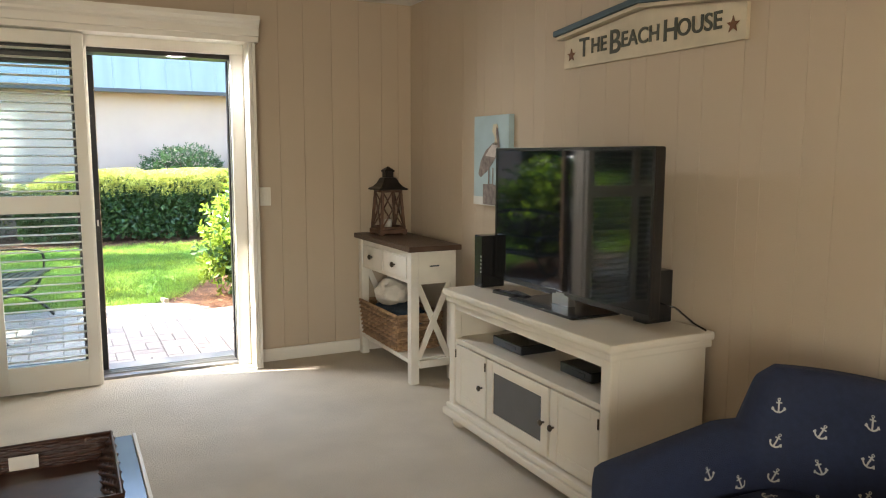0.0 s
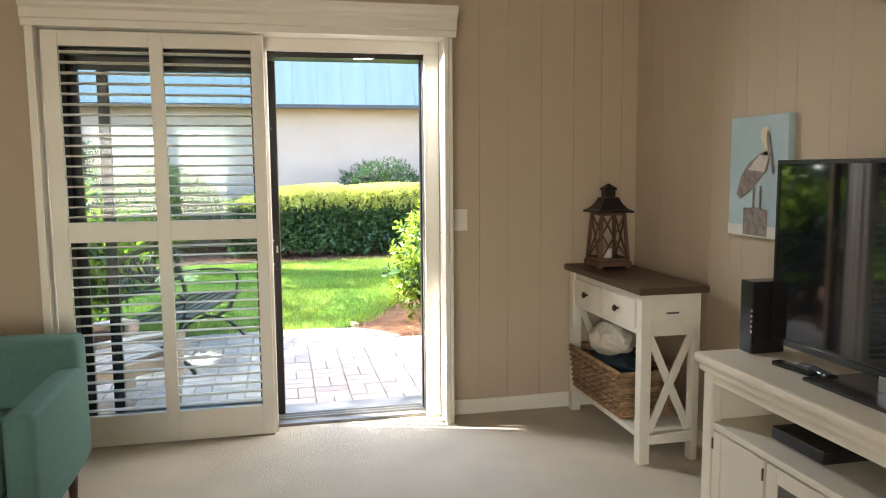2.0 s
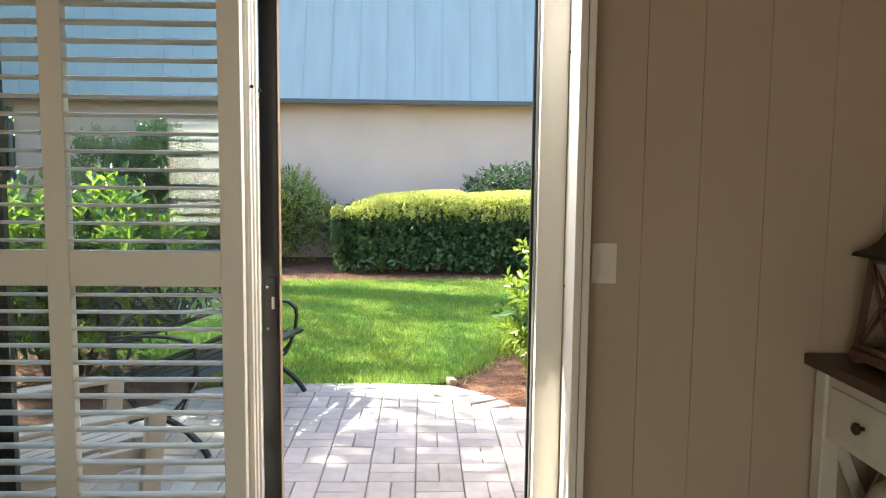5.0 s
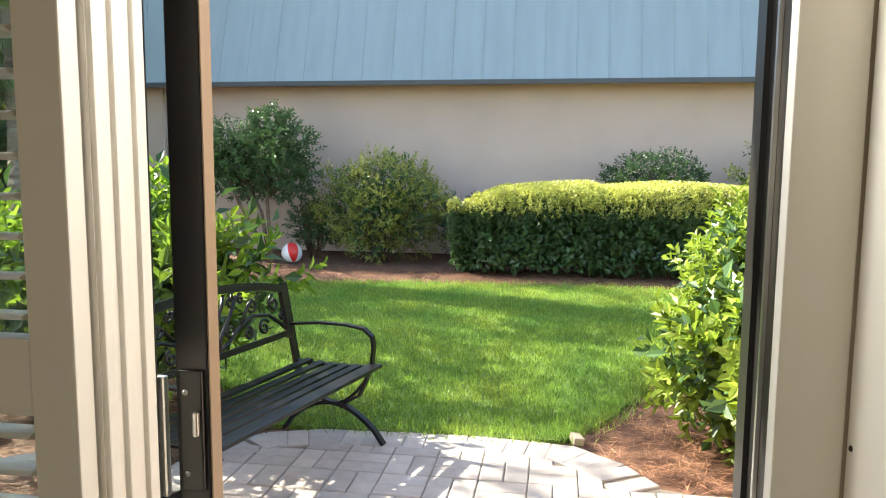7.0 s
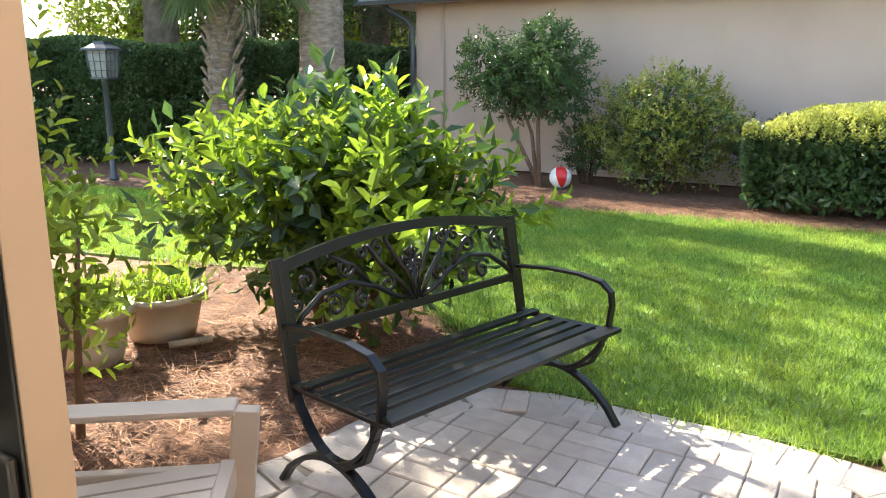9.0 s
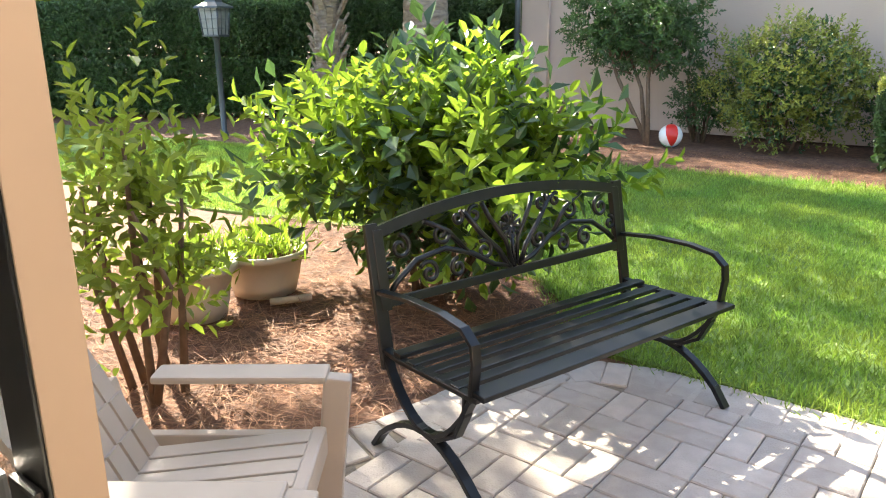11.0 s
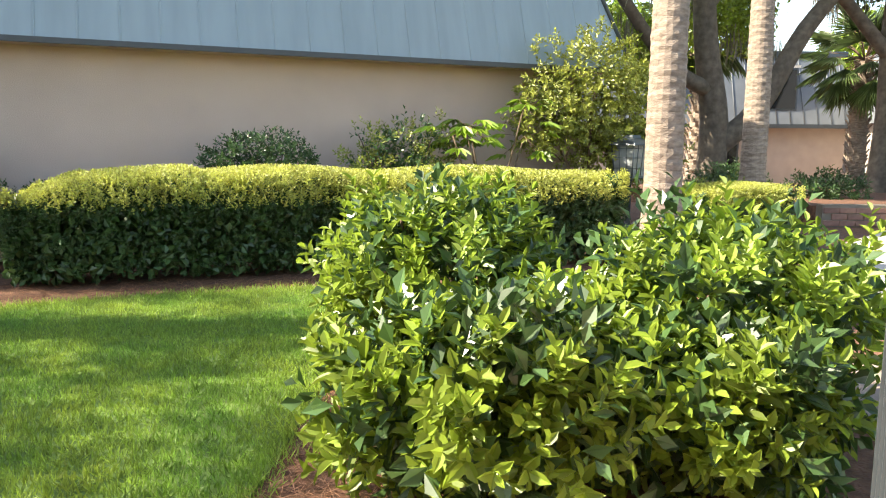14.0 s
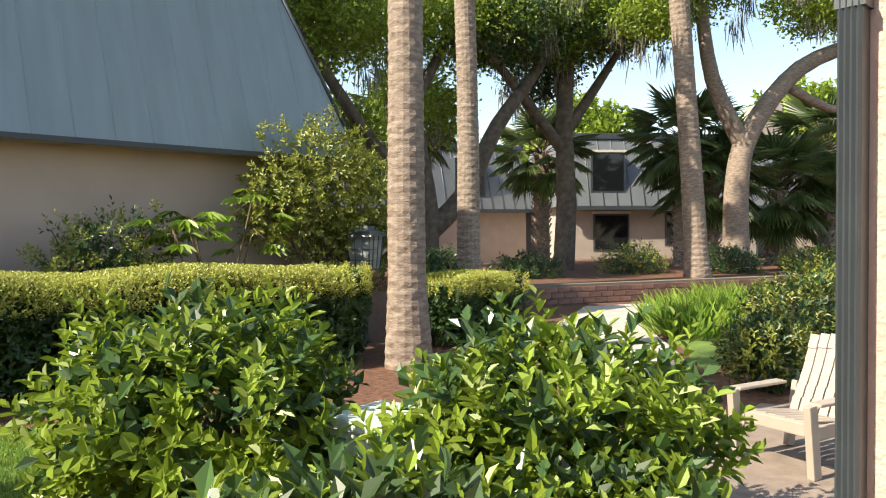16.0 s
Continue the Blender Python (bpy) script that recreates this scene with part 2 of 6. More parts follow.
def shrub(name, x, y, label, rx, ry, h, k, per, length, width, material, seed, stem=0.16, box_like=0.0, lump=0.14, base=0.12, up=0.5, category="shrub", n_stems=9, inner=None, depth=0.3, core=True):
    """A bush: woody stems, an inner mass of leaves coloured dark as shade, and shoots of leaves over it."""
    t = thing(name, x, y, GZ, label, category)
    bm = bmesh.new()
    stems(bm, n_stems, 0, 0, rx, ry, h, 0.02, seed)
    part("woody_base", bm, TWIG, t)
    rz = (h - base) / 2
    p, u = shell_points(k, rx, ry, rz, box_like, -0.95, lump, seed, depth)
    p[:, 2] += base + rz
    P, D, N, L, W = sprig_leaves(p - u * stem * 0.6, u, per, stem, length, width, seed, up)
    leaf_mesh("foliage", P, D, N, L, W, material, t)
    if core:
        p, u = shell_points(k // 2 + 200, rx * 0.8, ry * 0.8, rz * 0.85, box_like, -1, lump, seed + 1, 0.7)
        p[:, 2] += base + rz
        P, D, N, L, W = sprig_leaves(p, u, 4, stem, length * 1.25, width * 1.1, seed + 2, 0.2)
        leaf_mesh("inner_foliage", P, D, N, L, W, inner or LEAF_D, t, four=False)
    return t


TWIG = mat("shrub_twig", (0.17, 0.11, 0.07), 0.9, vary=0.4, scale=20)
LEAF_Y = mat("sunny_young_leaf", (0.20, 0.31, 0.03), 0.38, vary=0.3, scale=2, per=0.3, trans=0.4)
LEAF_P = mat("palm_leaf", (0.12, 0.18, 0.06), 0.4, vary=0.3, scale=3, per=0.3, trans=0.2)
BLADE = mat("grass_blade", (0.265, 0.345, 0.055), 0.5, vary=0.45, scale=1.6, per=0.4, trans=0.35, color2=(0.155, 0.285, 0.048))
STRAW = mat("pine_needle", (0.36, 0.18, 0.095), 0.7, vary=0.5, scale=6, per=0.5)
MOSS = mat("spanish_moss", (0.20, 0.19, 0.14), 0.95, vary=0.3, per=0.3, trans=0.2)
BRICKW = mat("planter_brick", (0.30, 0.16, 0.12), 0.9, vary=0.3, scale=10, bump=0.5, per=0.2)
RESIN = mat("taupe_resin", (0.40, 0.34, 0.28), 0.45, vary=0.06, scale=8)
POTC = mat("cream_plastic_pot", (0.55, 0.48, 0.37), 0.55, vary=0.15, scale=5)
GUTTER = mat("grey_gutter_metal", (0.065, 0.08, 0.09), 0.4, metal=0.2, vary=0.12, scale=8)
# opaque grey in place of the reflections on the lantern glass
LAMP_PANE = mat("grey_lamp_pane", (0.26, 0.28, 0.28), 0.25, vary=0.25, scale=9)
DARKGLASS = mat("dark_window_glass", (0.012, 0.014, 0.016), 0.06, vary=0.1)
FROST = mat("frosted_lamp_glass", (0.75, 0.74, 0.70), 0.35, vary=0.05)


def glass_material(name, tint=(1, 1, 1), mix=0.06, rough=0.0):
    m = bpy.data.materials.new(name)
    m.use_nodes = True
    nt = m.node_tree
    tr = nt.nodes.new("ShaderNodeBsdfTransparent")
    tr.inputs[0].default_value = (*tint, 1)
    gl = nt.nodes.new("ShaderNodeBsdfGlossy")
    gl.inputs["Roughness"].default_value = rough
    mx = nt.nodes.new("ShaderNodeMixShader")
    mx.inputs[0].default_value = mix
    nt.links.new(tr.outputs[0], mx.inputs[1])
    nt.links.new(gl.outputs[0], mx.inputs[2])
    nt.links.new(mx.outputs[0], nt.nodes["Material Output"].inputs[0])
    return m


GLASS = glass_material("clear_glass", (0.93, 0.96, 0.96), 0.025)

# ---- room ----
DARKWOOD = mat("dark_brown_wood", (0.085, 0.048, 0.032), 0.42, vary=0.4, scale=5, bump=0.15, bump_scale=30, stretch=(1, 8, 1))
LANTERNWOOD = mat("worn_brown_wood", (0.16, 0.085, 0.055), 0.6, vary=0.45, scale=14, bump=0.3)
DISTRESS = mat("distressed_white_paint", (0.70, 0.66, 0.58), 0.5, vary=0.10, scale=9, bump=0.1, bump_scale=40)
BRASS = mat("dark_bronze", (0.06, 0.045, 0.03), 0.35, metal=0.7)
PLASTIC = mat("black_gloss_plastic", (0.012, 0.012, 0.013), 0.18, vary=0.1)
SCREEN = mat("dark_tv_screen", (0.006, 0.007, 0.008), 0.045, vary=0.05)
WICKER = mat("seagrass_wicker", (0.36, 0.22, 0.12), 0.8, vary=0.45, scale=22, bump=0.4, per=0.3)
WICKER_D = mat("dark_brown_wicker", (0.07, 0.028, 0.018), 0.45, vary=0.4, scale=22, per=0.35)
NAVY = mat("navy_fabric", (0.012, 0.02, 0.055), 0.85, vary=0.2, scale=60, bump=0.3, bump_scale=300)
NAVYCLOTH = mat("navy_blanket", (0.015, 0.035, 0.06), 0.95, vary=0.2, scale=30, bump=0.5)
TEAL = mat("teal_fabric", (0.09, 0.18, 0.16), 0.85, vary=0.12, scale=50, bump=0.3, bump_scale=300)
SILVER = mat("embroidered_silver_thread", (0.55, 0.52, 0.46), 0.6, vary=0.1)
WHITECLOTH = mat("white_fluffy_cloth", (0.72, 0.66, 0.58), 0.95, vary=0.12, scale=12, bump=0.8, bump_scale=60)
STEEL = mat("brushed_steel", (0.55, 0.54, 0.52), 0.3, metal=0.9)

structure("floor", box(XW - 0.2, XE + 0.2, YS - 0.2, 4.962, -0.15, FZ), CARPET, "cream looped pile carpet", "floor")
structure("ceiling", box(XW - 0.2, XE + 0.2, YS - 0.2, YO, ZC, ZC + 0.15), CEIL, "white painted ceiling", "ceiling")
bm = bmesh.new()
add_box(bm, XW - 0.2, -0.9, YD + 0.012, YO, -0.1, ZC)
add_box(bm, 1.06, XE + 0.2, YD + 0.012, YO, -0.1, ZC)
add_box(bm, -0.9, 1.06, YD + 0.012, YO, 2.03, ZC)
wall_n = structure("wall_north", bm, WALL, "taupe painted panelled wall with a patio door opening", "wall")
wall_e = structure("wall_east", box(XE + 0.012, XE + 0.2, YS - 0.2, YD + 0.012, FZ, ZC), WALL, "warm taupe painted vertical board wall", "wall")
structure("wall_west", box(XW - 0.2, XW, YS - 0.2, YD, FZ, ZC), WALL, "taupe painted wall", "wall")
# the window opening is added, out of view, to house the fill lamp
bm = bmesh.new()
add_box(bm, XW, -3.0, YS - 0.2, YS, FZ, ZC)
add_box(bm, -0.5, XE, YS - 0.2, YS, FZ, ZC)
add_box(bm, -3.0, -0.5, YS - 0.2, YS, 2.1, ZC)
add_box(bm, -3.0, -0.5, YS - 0.2, YS, FZ, 0.6)
structure("wall_south", bm, WALL, "taupe painted wall with an added window behind the walker", "wall")
structure("added_window", box(-3.0, -0.5, YS - 0.16, YS - 0.14, 0.6, 2.1), GLASS, "plain pane of the added window", "window").visible_shadow = False


def v_board(w, h):
    """A wall board with chamfered long edges, lying on its back face."""
    bm = bmesh.new()
    c, t = 0.0011, 0.012
    prof = [(0.0006, 0), (0.0006, t - c), (c, t), (w - c, t), (w - 0.0006, t - c), (w - 0.0006, 0)]
    a = [bm.verts.new((x, -z, 0)) for x, z in prof]
    b = [bm.verts.new((x, -z, h)) for x, z in prof]
    for i in range(len(prof) - 1):
        bm.faces.new((a[i], a[i + 1], b[i + 1], b[i]))
    me = bpy.data.meshes.new("wall_board")
    bm.to_mesh(me)
    bm.free()
    me.materials.append(WALL)
    return me


rg = random.Random(9)
widths = (0.10, 0.17, 0.20, 0.13)
boards = {w: v_board(w, ZC - FZ) for w in widths}
y = YD
i = 0
seq = [0.20, 0.10, 0.17, 0.13, 0.20, 0.17, 0.10, 0.20, 0.13]
while y > -1.2:
    w = seq[i % len(seq)]
    o = new("wall_board", boards[w])
    o.parent = wall_e
    o.matrix_basis = pose(XE + 0.012, y, FZ, 0, 0, -90)
    y -= w
    i += 1
x = XE
i = 0
while x > 1.3:
    w = seq[(i * 2 + 1) % len(seq)]
    o = new("wall_board", boards[w])
    o.parent = wall_n
    x -= w
    o.matrix_basis = pose(x, YD + 0.012, FZ)
    i += 1
part("plain_infill", box(1.036, x, YD, YD + 0.011, FZ, ZC), WALL, wall_n)
part("plain_infill", box(XW, -0.9, YD, YD + 0.011, FZ, ZC), WALL, wall_n)
part("plain_infill", box(-0.9, 1.02, YD, YD + 0.011, 2.03, ZC), WALL, wall_n)

for nm, b in (("baseboard", (1.134, XE - 0.014, YD - 0.014, YD, FZ, 0.043)), ("baseboard", (XE - 0.014, XE, -3.0, YD - 0.014, FZ, 0.043)), ("baseboard", (XW, -1.0, YD - 0.014, YD, FZ, 0.043))):
    structure(nm, box(*b, 0.004), TRIM, "white painted baseboard", "baseboard")

# ---- patio door ----
def profile_bar(prof, x0, x1):
    """A moulding of constant section (y, z) between x0 and x1."""
    bm = bmesh.new()
    a = [bm.verts.new((x0, y, z)) for y, z in prof]
    b = [bm.verts.new((x1, y, z)) for y, z in prof]
    n = len(prof)
    for i in range(n):
        bm.faces.new((a[i], a[(i + 1) % n], b[(i + 1) % n], b[i]))
    bm.faces.new(list(reversed(a)))
    bm.faces.new(b)
    bmesh.ops.recalc_face_normals(bm, faces=bm.faces)
    return bm


structure("trim_cornice", profile_bar([(YD, 2.085), (4.785, 2.085), (4.785, 2.117), (4.77, 2.122), (4.77, 2.165), (4.75, 2.179), (4.75, 2.194), (4.73, 2.214), (4.73, 2.24), (YD, 2.24)], -0.975, 1.152), TRIM,
          "white moulded cornice over the patio door", "trim")
structure("trim_header", box(-0.98, 1.085, 4.937, 5.0, 2.018, 2.084), TRIM, "white header board over the patio door", "trim")
cas = structure("trim_casing_east", box(1.086, 1.108, 4.79, 4.936, FZ, 2.084, 0.003), TRIM, "white boxed door casing", "trim")
part("outer_strip", box(1.1105, 1.132, 4.794, 4.944, FZ, 2.084, 0.003), TRIM, cas)
part("jamb_board", box(1.004, 1.0835, 4.938, 4.968, FZ, 2.017, 0.002), TRIM, cas)
for z in (0.35, 1.03, 1.72):
    bm = bmesh.new()
    bmesh.ops.create_uvsphere(bm, u_segments=8, v_segments=5, radius=0.004, matrix=Matrix.Translation((1.0865, 4.92, z)))
    part("screw", bm, BRASS, cas)
structure("trim_casing_west", box(-0.962, -0.925, 4.79, 4.944, FZ, 2.084, 0.003), TRIM, "white boxed door casing", "trim")

dr = tagged(new("door_1"), "black aluminium sliding patio door standing open", "sliding door", "", "structure")
for n, b in (("jamb", (1.008, 1.059, 4.972, 5.14, -0.03, 2.0)), ("jamb", (-0.90, -0.855, 4.972, 5.14, -0.03, 2.0)), ("head", (-0.90, 1.03, 4.972, 5.14, 1.99, 2.026)), ("sill", (-0.90, 1.03, 4.964, 5.305, -0.09, -0.028))):
    part(n, box(*b, 0.003), BLACK if n != "sill" else mat("grey_sill_metal", (0.25, 0.24, 0.23), 0.45, metal=0.6), dr)
part("track_rib", box(1.002, 1.0075, 5.01, 5.018, -0.027, 1.988), STEEL, dr)
part("track_rib", box(1.0, 1.0075, 5.06, 5.066, -0.027, 1.988), BLACK, dr)
for y in (5.035, 5.075, 5.115):
    part("sill_track", box(-0.85, 1.0, y - 0.004, y + 0.004, -0.0275, -0.016), STEEL, dr)


def door_leaf(x0, x1, y0, y1, name):
    lf = part(name, box(x0, x0 + 0.055, y0, y1, -0.014, 1.985, 0.003), BLACK, dr)
    part("stile", box(x1 - 0.055, x1, y0, y1, -0.014, 1.985, 0.003), BLACK, lf)
    part("rail", box(x0 + 0.055, x1 - 0.055, y0, y1, -0.014, 0.07, 0.003), BLACK, lf)
    part("rail", box(x0 + 0.055, x1 - 0.055, y0, y1, 1.915, 1.985, 0.003), BLACK, lf)
    part("pane", box(x0 + 0.05, x1 - 0.05, (y0 + y1) / 2 - 0.003, (y0 + y1) / 2 + 0.003, 0.06, 1.92), GLASS, lf).visible_shadow = False
    return lf


leaf = door_leaf(-0.72, 0.197, 5.096, 5.128, "sliding_leaf")
part("edge_cap", box(0.1975, 0.2005, 5.097, 5.131, -0.014, 1.985, 0.001), TAN, leaf)
door_leaf(-0.855, 0.121, 5.048, 5.080, "fixed_leaf")
part("latch_plate", box(0.150, 0.190, 5.088, 5.0955, 0.83, 1.03, 0.003), BLACK, leaf)
part("pull_handle", box(0.108, 0.130, 5.082, 5.096, 0.82, 1.02, 0.004), STEEL, leaf)
part("latch", box(0.176, 0.186, 5.078, 5.088, 0.925, 0.965, 0.003), STEEL, leaf)
for z in (0.86, 0.995):
    bm = bmesh.new()
    bmesh.ops.create_uvsphere(bm, u_segments=8, v_segments=5, radius=0.005, matrix=Matrix.Translation((0.162, 5.087, z)))
    part("screw", bm, STEEL, leaf)


# ---- plantation shutter ----
sh = thing("plantation_shutter", -0.335, 4.868, FZ + 0.008, "cream wooden plantation shutter panel with open louvres", "shutter")
X0, X1, Y0, Y1 = -0.575, 0.478, -0.018, 0.018
Z1, ZM = 2.115, 1.078
for a, b in ((X0, X0 + 0.074), (X1 - 0.064, X1), (-0.079, -0.015)):
    part("stile", box(a, b, Y0, Y1, 0.0, Z1, 0.003), TRIM, sh)
for a, b in ((0.0, 0.160), (ZM - 0.01, ZM + 0.092), (Z1 - 0.075, Z1)):
    for c, d in ((X0 + 0.074, -0.079), (-0.015, X1 - 0.064)):
        part("rail", box(c, d, Y0 + 0.001, Y1 - 0.001, a, b, 0.003), TRIM, sh)


def slat_mesh(w):
    bm = bmesh.new()
    n = 8
    a, b = [], []
    for i in range(n):
        u = 2 * math.pi * i / n
        a.append(bm.verts.new((-w / 2, 0.028 * math.cos(u), 0.005 * math.sin(u))))
        b.append(bm.verts.new((w / 2, 0.028 * math.cos(u), 0.005 * math.sin(u))))
    for i in range(n):
        bm.faces.new((a[i], a[(i + 1) % n], b[(i + 1) % n], b[i]))
    bm.faces.new(a)
    bm.faces.new(list(reversed(b)))
    bmesh.ops.recalc_face_normals(bm, faces=bm.faces)
    me = bpy.data.meshes.new("louvre")
    bm.to_mesh(me)
    bm.free()
    me.materials.append(TRIM)
    return me


for cx, slat in ((-0.290, slat_mesh(0.418)), (0.1995, slat_mesh(0.425))):
    for za, zb, k in ((0.165, ZM - 0.012, 18), (ZM + 0.094, Z1 - 0.077, 17)):
        for i in range(k):
            o = new("louvre", slat)
            o.parent = sh
            o.matrix_basis = pose(cx, 0, za + (zb - za) * (i + 0.5) / k, -4, 0, 0)
post = thing("shutter_post", 0.147, 4.895, FZ, "cream grooved wooden post beside the shutter", "shutter post")
for a, b, w in ((-0.004, 0.018, 0.0), (0.04, 0.062, 0.0), (0.09, 0.115, 0.0)):
    part("strip", box(-0.012, 0.012 + w, a, b, 0.0, 2.062, 0.003), TRIM, post)
part("backing", box(-0.040, 0.004, -0.006, 0.113, 0.0, 2.06), TRIM, post)
for a in (0.0, 0.102):
    bm = bmesh.new()
    bmesh.ops.create_uvsphere(bm, u_segments=8, v_segments=5, radius=0.006, matrix=Matrix.Translation((0.018, a, 1.65)))
    part("screw", bm, BRASS, post)

sw = thing("light_switch", 1.208, YD, 1.097, "white plastic light switch plate on the wall", "light switch")
part("plate", box(-0.038, 0.038, -0.006, 0.0, -0.062, 0.062, 0.003), TRIM, sw)
part("rocker", box(-0.016, 0.016, -0.010, -0.006, -0.032, 0.032, 0.002), TRIM, sw)


# ---- console table ----
ct = thing("console_table", 2.015, 4.455, FZ, "distressed white console table with a dark wood top", "console table")
ct.scale = (1, 1, 1.0545)
HX, HY, H = 0.15, 0.445, 0.825
part("tabletop", box(-HX - 0.03, HX + 0.03, -HY - 0.035, HY + 0.035, H - 0.032, H, 0.004), DARKWOOD, ct)
for sx in (-1, 1):
    for sy in (-1, 1):
        part("leg", box(sx * HX - 0.03 if sx > 0 else -HX - 0.005, HX + 0.005 if sx > 0 else -HX + 0.05, sy * HY - (0.05 if sy > 0 else 0.005), sy * HY + (0.005 if sy > 0 else 0.05), 0, H - 0.033, 0.004), DISTRESS, ct)
part("apron", box(-HX + 0.006, -HX + 0.025, -HY + 0.05, HY - 0.05, 0.60, H - 0.033), DISTRESS, ct)
part("apron", box(HX - 0.02, HX, -HY + 0.05, HY - 0.05, 0.60, H - 0.033), DISTRESS, ct)
for s in (-1, 1):
    part("end_apron", box(-HX + 0.045, HX - 0.03, s * HY - 0.01, s * HY + 0.0, 0.60, H - 0.033), DISTRESS, ct)
    ep = part("end_panel", box(-HX + 0.055, HX - 0.04, s * HY - 0.006, s * HY + 0.006, 0.63, H - 0.05, 0.003), DISTRESS, ct)
    part("pull", box(-0.03, 0.035, s * HY + s * 0.006, s * HY + s * 0.012, 0.70, 0.708), GUTTER, ep)
    for k in (-1, 1):
        bm = bmesh.new()
        L = math.hypot(0.22, 0.46)
        add_box(bm, -L / 2, L / 2, -0.012 + 0.006 * k, 0.0 + 0.006 * k, -0.019, 0.019, 0.002, pose(0.005, s * (HY - 0.02), 0.375, 0, k * math.degrees(math.atan2(0.46, 0.22)), 0))
        part("cross_brace", bm, DISTRESS, ct)
    part("end_rail", box(-HX + 0.045, HX - 0.03, s * HY - 0.025, s * HY - 0.005, 0.10, 0.145, 0.003), DISTRESS, ct)
part("shelf", box(-HX + 0.0, HX, -HY + 0.03, HY - 0.03, 0.12, 0.145, 0.003), DISTRESS, ct)
for yc in (-0.195, 0.195):
    d = part("drawer", box(-HX - 0.004, -HX + 0.006, yc - 0.175, yc + 0.175, 0.625, 0.755, 0.004), DISTRESS, ct)
    bm = bmesh.new()
    lathe(bm, [(0.006, 0), (0.006, 0.012), (0.016, 0.018), (0.017, 0.026), (0.01, 0.032)], 12)
    bmesh.ops.transform(bm, matrix=pose(-HX - 0.003, yc, 0.69, 0, -90, 0), verts=bm.verts)
    part("knob", bm, BRASS, d)

# basket with cloth
def woven_box(t, hx, hy, z0, z1, flare, material, cell, r):
    """Woven walls: each strand weaves in and out between uprights; one part a side."""
    for side in range(4):
        long = hy if side % 2 else hx
        off = hx if side % 2 else hy
        rows = int((z1 - z0) / (r * 1.7))
        for k in range(rows):
            f = k / max(rows - 1, 1)
            z = z0 + r + f * (z1 - z0 - 2 * r)
            sc = 1 + flare * f
            n = max(4, int(2 * long / cell))
            pts = []
            for i in range(n + 1):
                u = (-1 + 2 * i / n) * long * sc
                w = off * sc + (r * 0.9 if (i + k) % 2 else -r * 0.9)
                q = Vector((u, w, z))
                pts.append(Matrix.Rotation(side * math.pi / 2, 4, "Z") @ q)
            part("strand", tube(bmesh.new(), pts, r, 5), material, t)
    bm = bmesh.new()
    s = 1 + flare
    tube(bm, [(-hx * s, -hy * s, z1), (hx * s, -hy * s, z1), (hx * s, hy * s, z1), (-hx * s, hy * s, z1), (-hx * s, -hy * s, z1)], r * 1.5, 6)
    part("rim", bm, material, t)
    part("base", box(-hx, hx, -hy, hy, z0 - 0.002, z0 + 0.008), material, t)
    bm = bmesh.new()
    for k in range(4):
        long, off = (hy, hx) if k % 2 else (hx, hy)
        m = Matrix.Rotation(k * math.pi / 2, 4, "Z")
        vs = [bm.verts.new(m @ Vector(q)) for q in ((-long, off, z0), (long, off, z0), (long * s, off * s, z1), (-long * s, off * s, z1))]
        bm.faces.new(vs)
    part("liner", bm, material, t)


bk = thing("storage_basket", 2.015, 4.54, 0.111, "woven seagrass storage basket on the console shelf", "basket")
woven_box(bk, 0.145, 0.30, 0.0, 0.235, 0.10, WICKER, 0.035, 0.0085)


def cloth_blob(name, x, y, z, rx, ry, rz, material, label, category, seed):
    bm = bmesh.new()
    bmesh.ops.create_icosphere(bm, subdivisions=4, radius=1)
    for v in bm.verts:
        n = noise.noise(v.co * 1.7 + Vector((seed, 0, 0))) * 0.28 + noise.noise(v.co * 4 + Vector((0, seed, 0))) * 0.10
        v.co = Vector((v.co.x * rx, v.co.y * ry, v.co.z * rz)) * (1 + n)
    o = tagged(part(name, bm, material, None, smooth=True), label, category)
    o.location = (x, y, z)
    return o


cloth_blob("folded_blanket", 2.015, 4.51, 0.309, 0.135, 0.27, 0.06, NAVYCLOTH, "navy blue folded blanket filling the basket", "blanket", 3)
cloth_blob("white_cushion", 2.005, 4.62, 0.437, 0.11, 0.15, 0.10, WHITECLOTH, "white fluffy rolled cushion on the blanket", "cushion", 8)

# ---- lantern ----
ln = thing("wooden_lantern", 2.02, 4.74, 0.825, "brown wooden candle lantern with a black metal roof", "lantern", 0)
part("base", box(-0.145, 0.145, -0.145, 0.145, 0.012, 0.04, 0.006), LANTERNWOOD, ln)
for sx in (-1, 1):
    for sy in (-1, 1):
        part("foot", box(sx * 0.12 - 0.02, sx * 0.12 + 0.02, sy * 0.12 - 0.02, sy * 0.12 + 0.02, 0, 0.013), LANTERNWOOD, ln)
        bm = bmesh.new()
        m = Matrix(((1, 0, -0.10 * sx, sx * 0.122), (0, 1, -0.10 * sy, sy * 0.122), (0, 0, 1, 0.04), (0, 0, 0, 1)))
        add_box(bm, -0.012, 0.012, -0.012, 0.012, 0, 0.27, 0.0, m)
        part("corner_post", bm, LANTERNWOOD, ln)
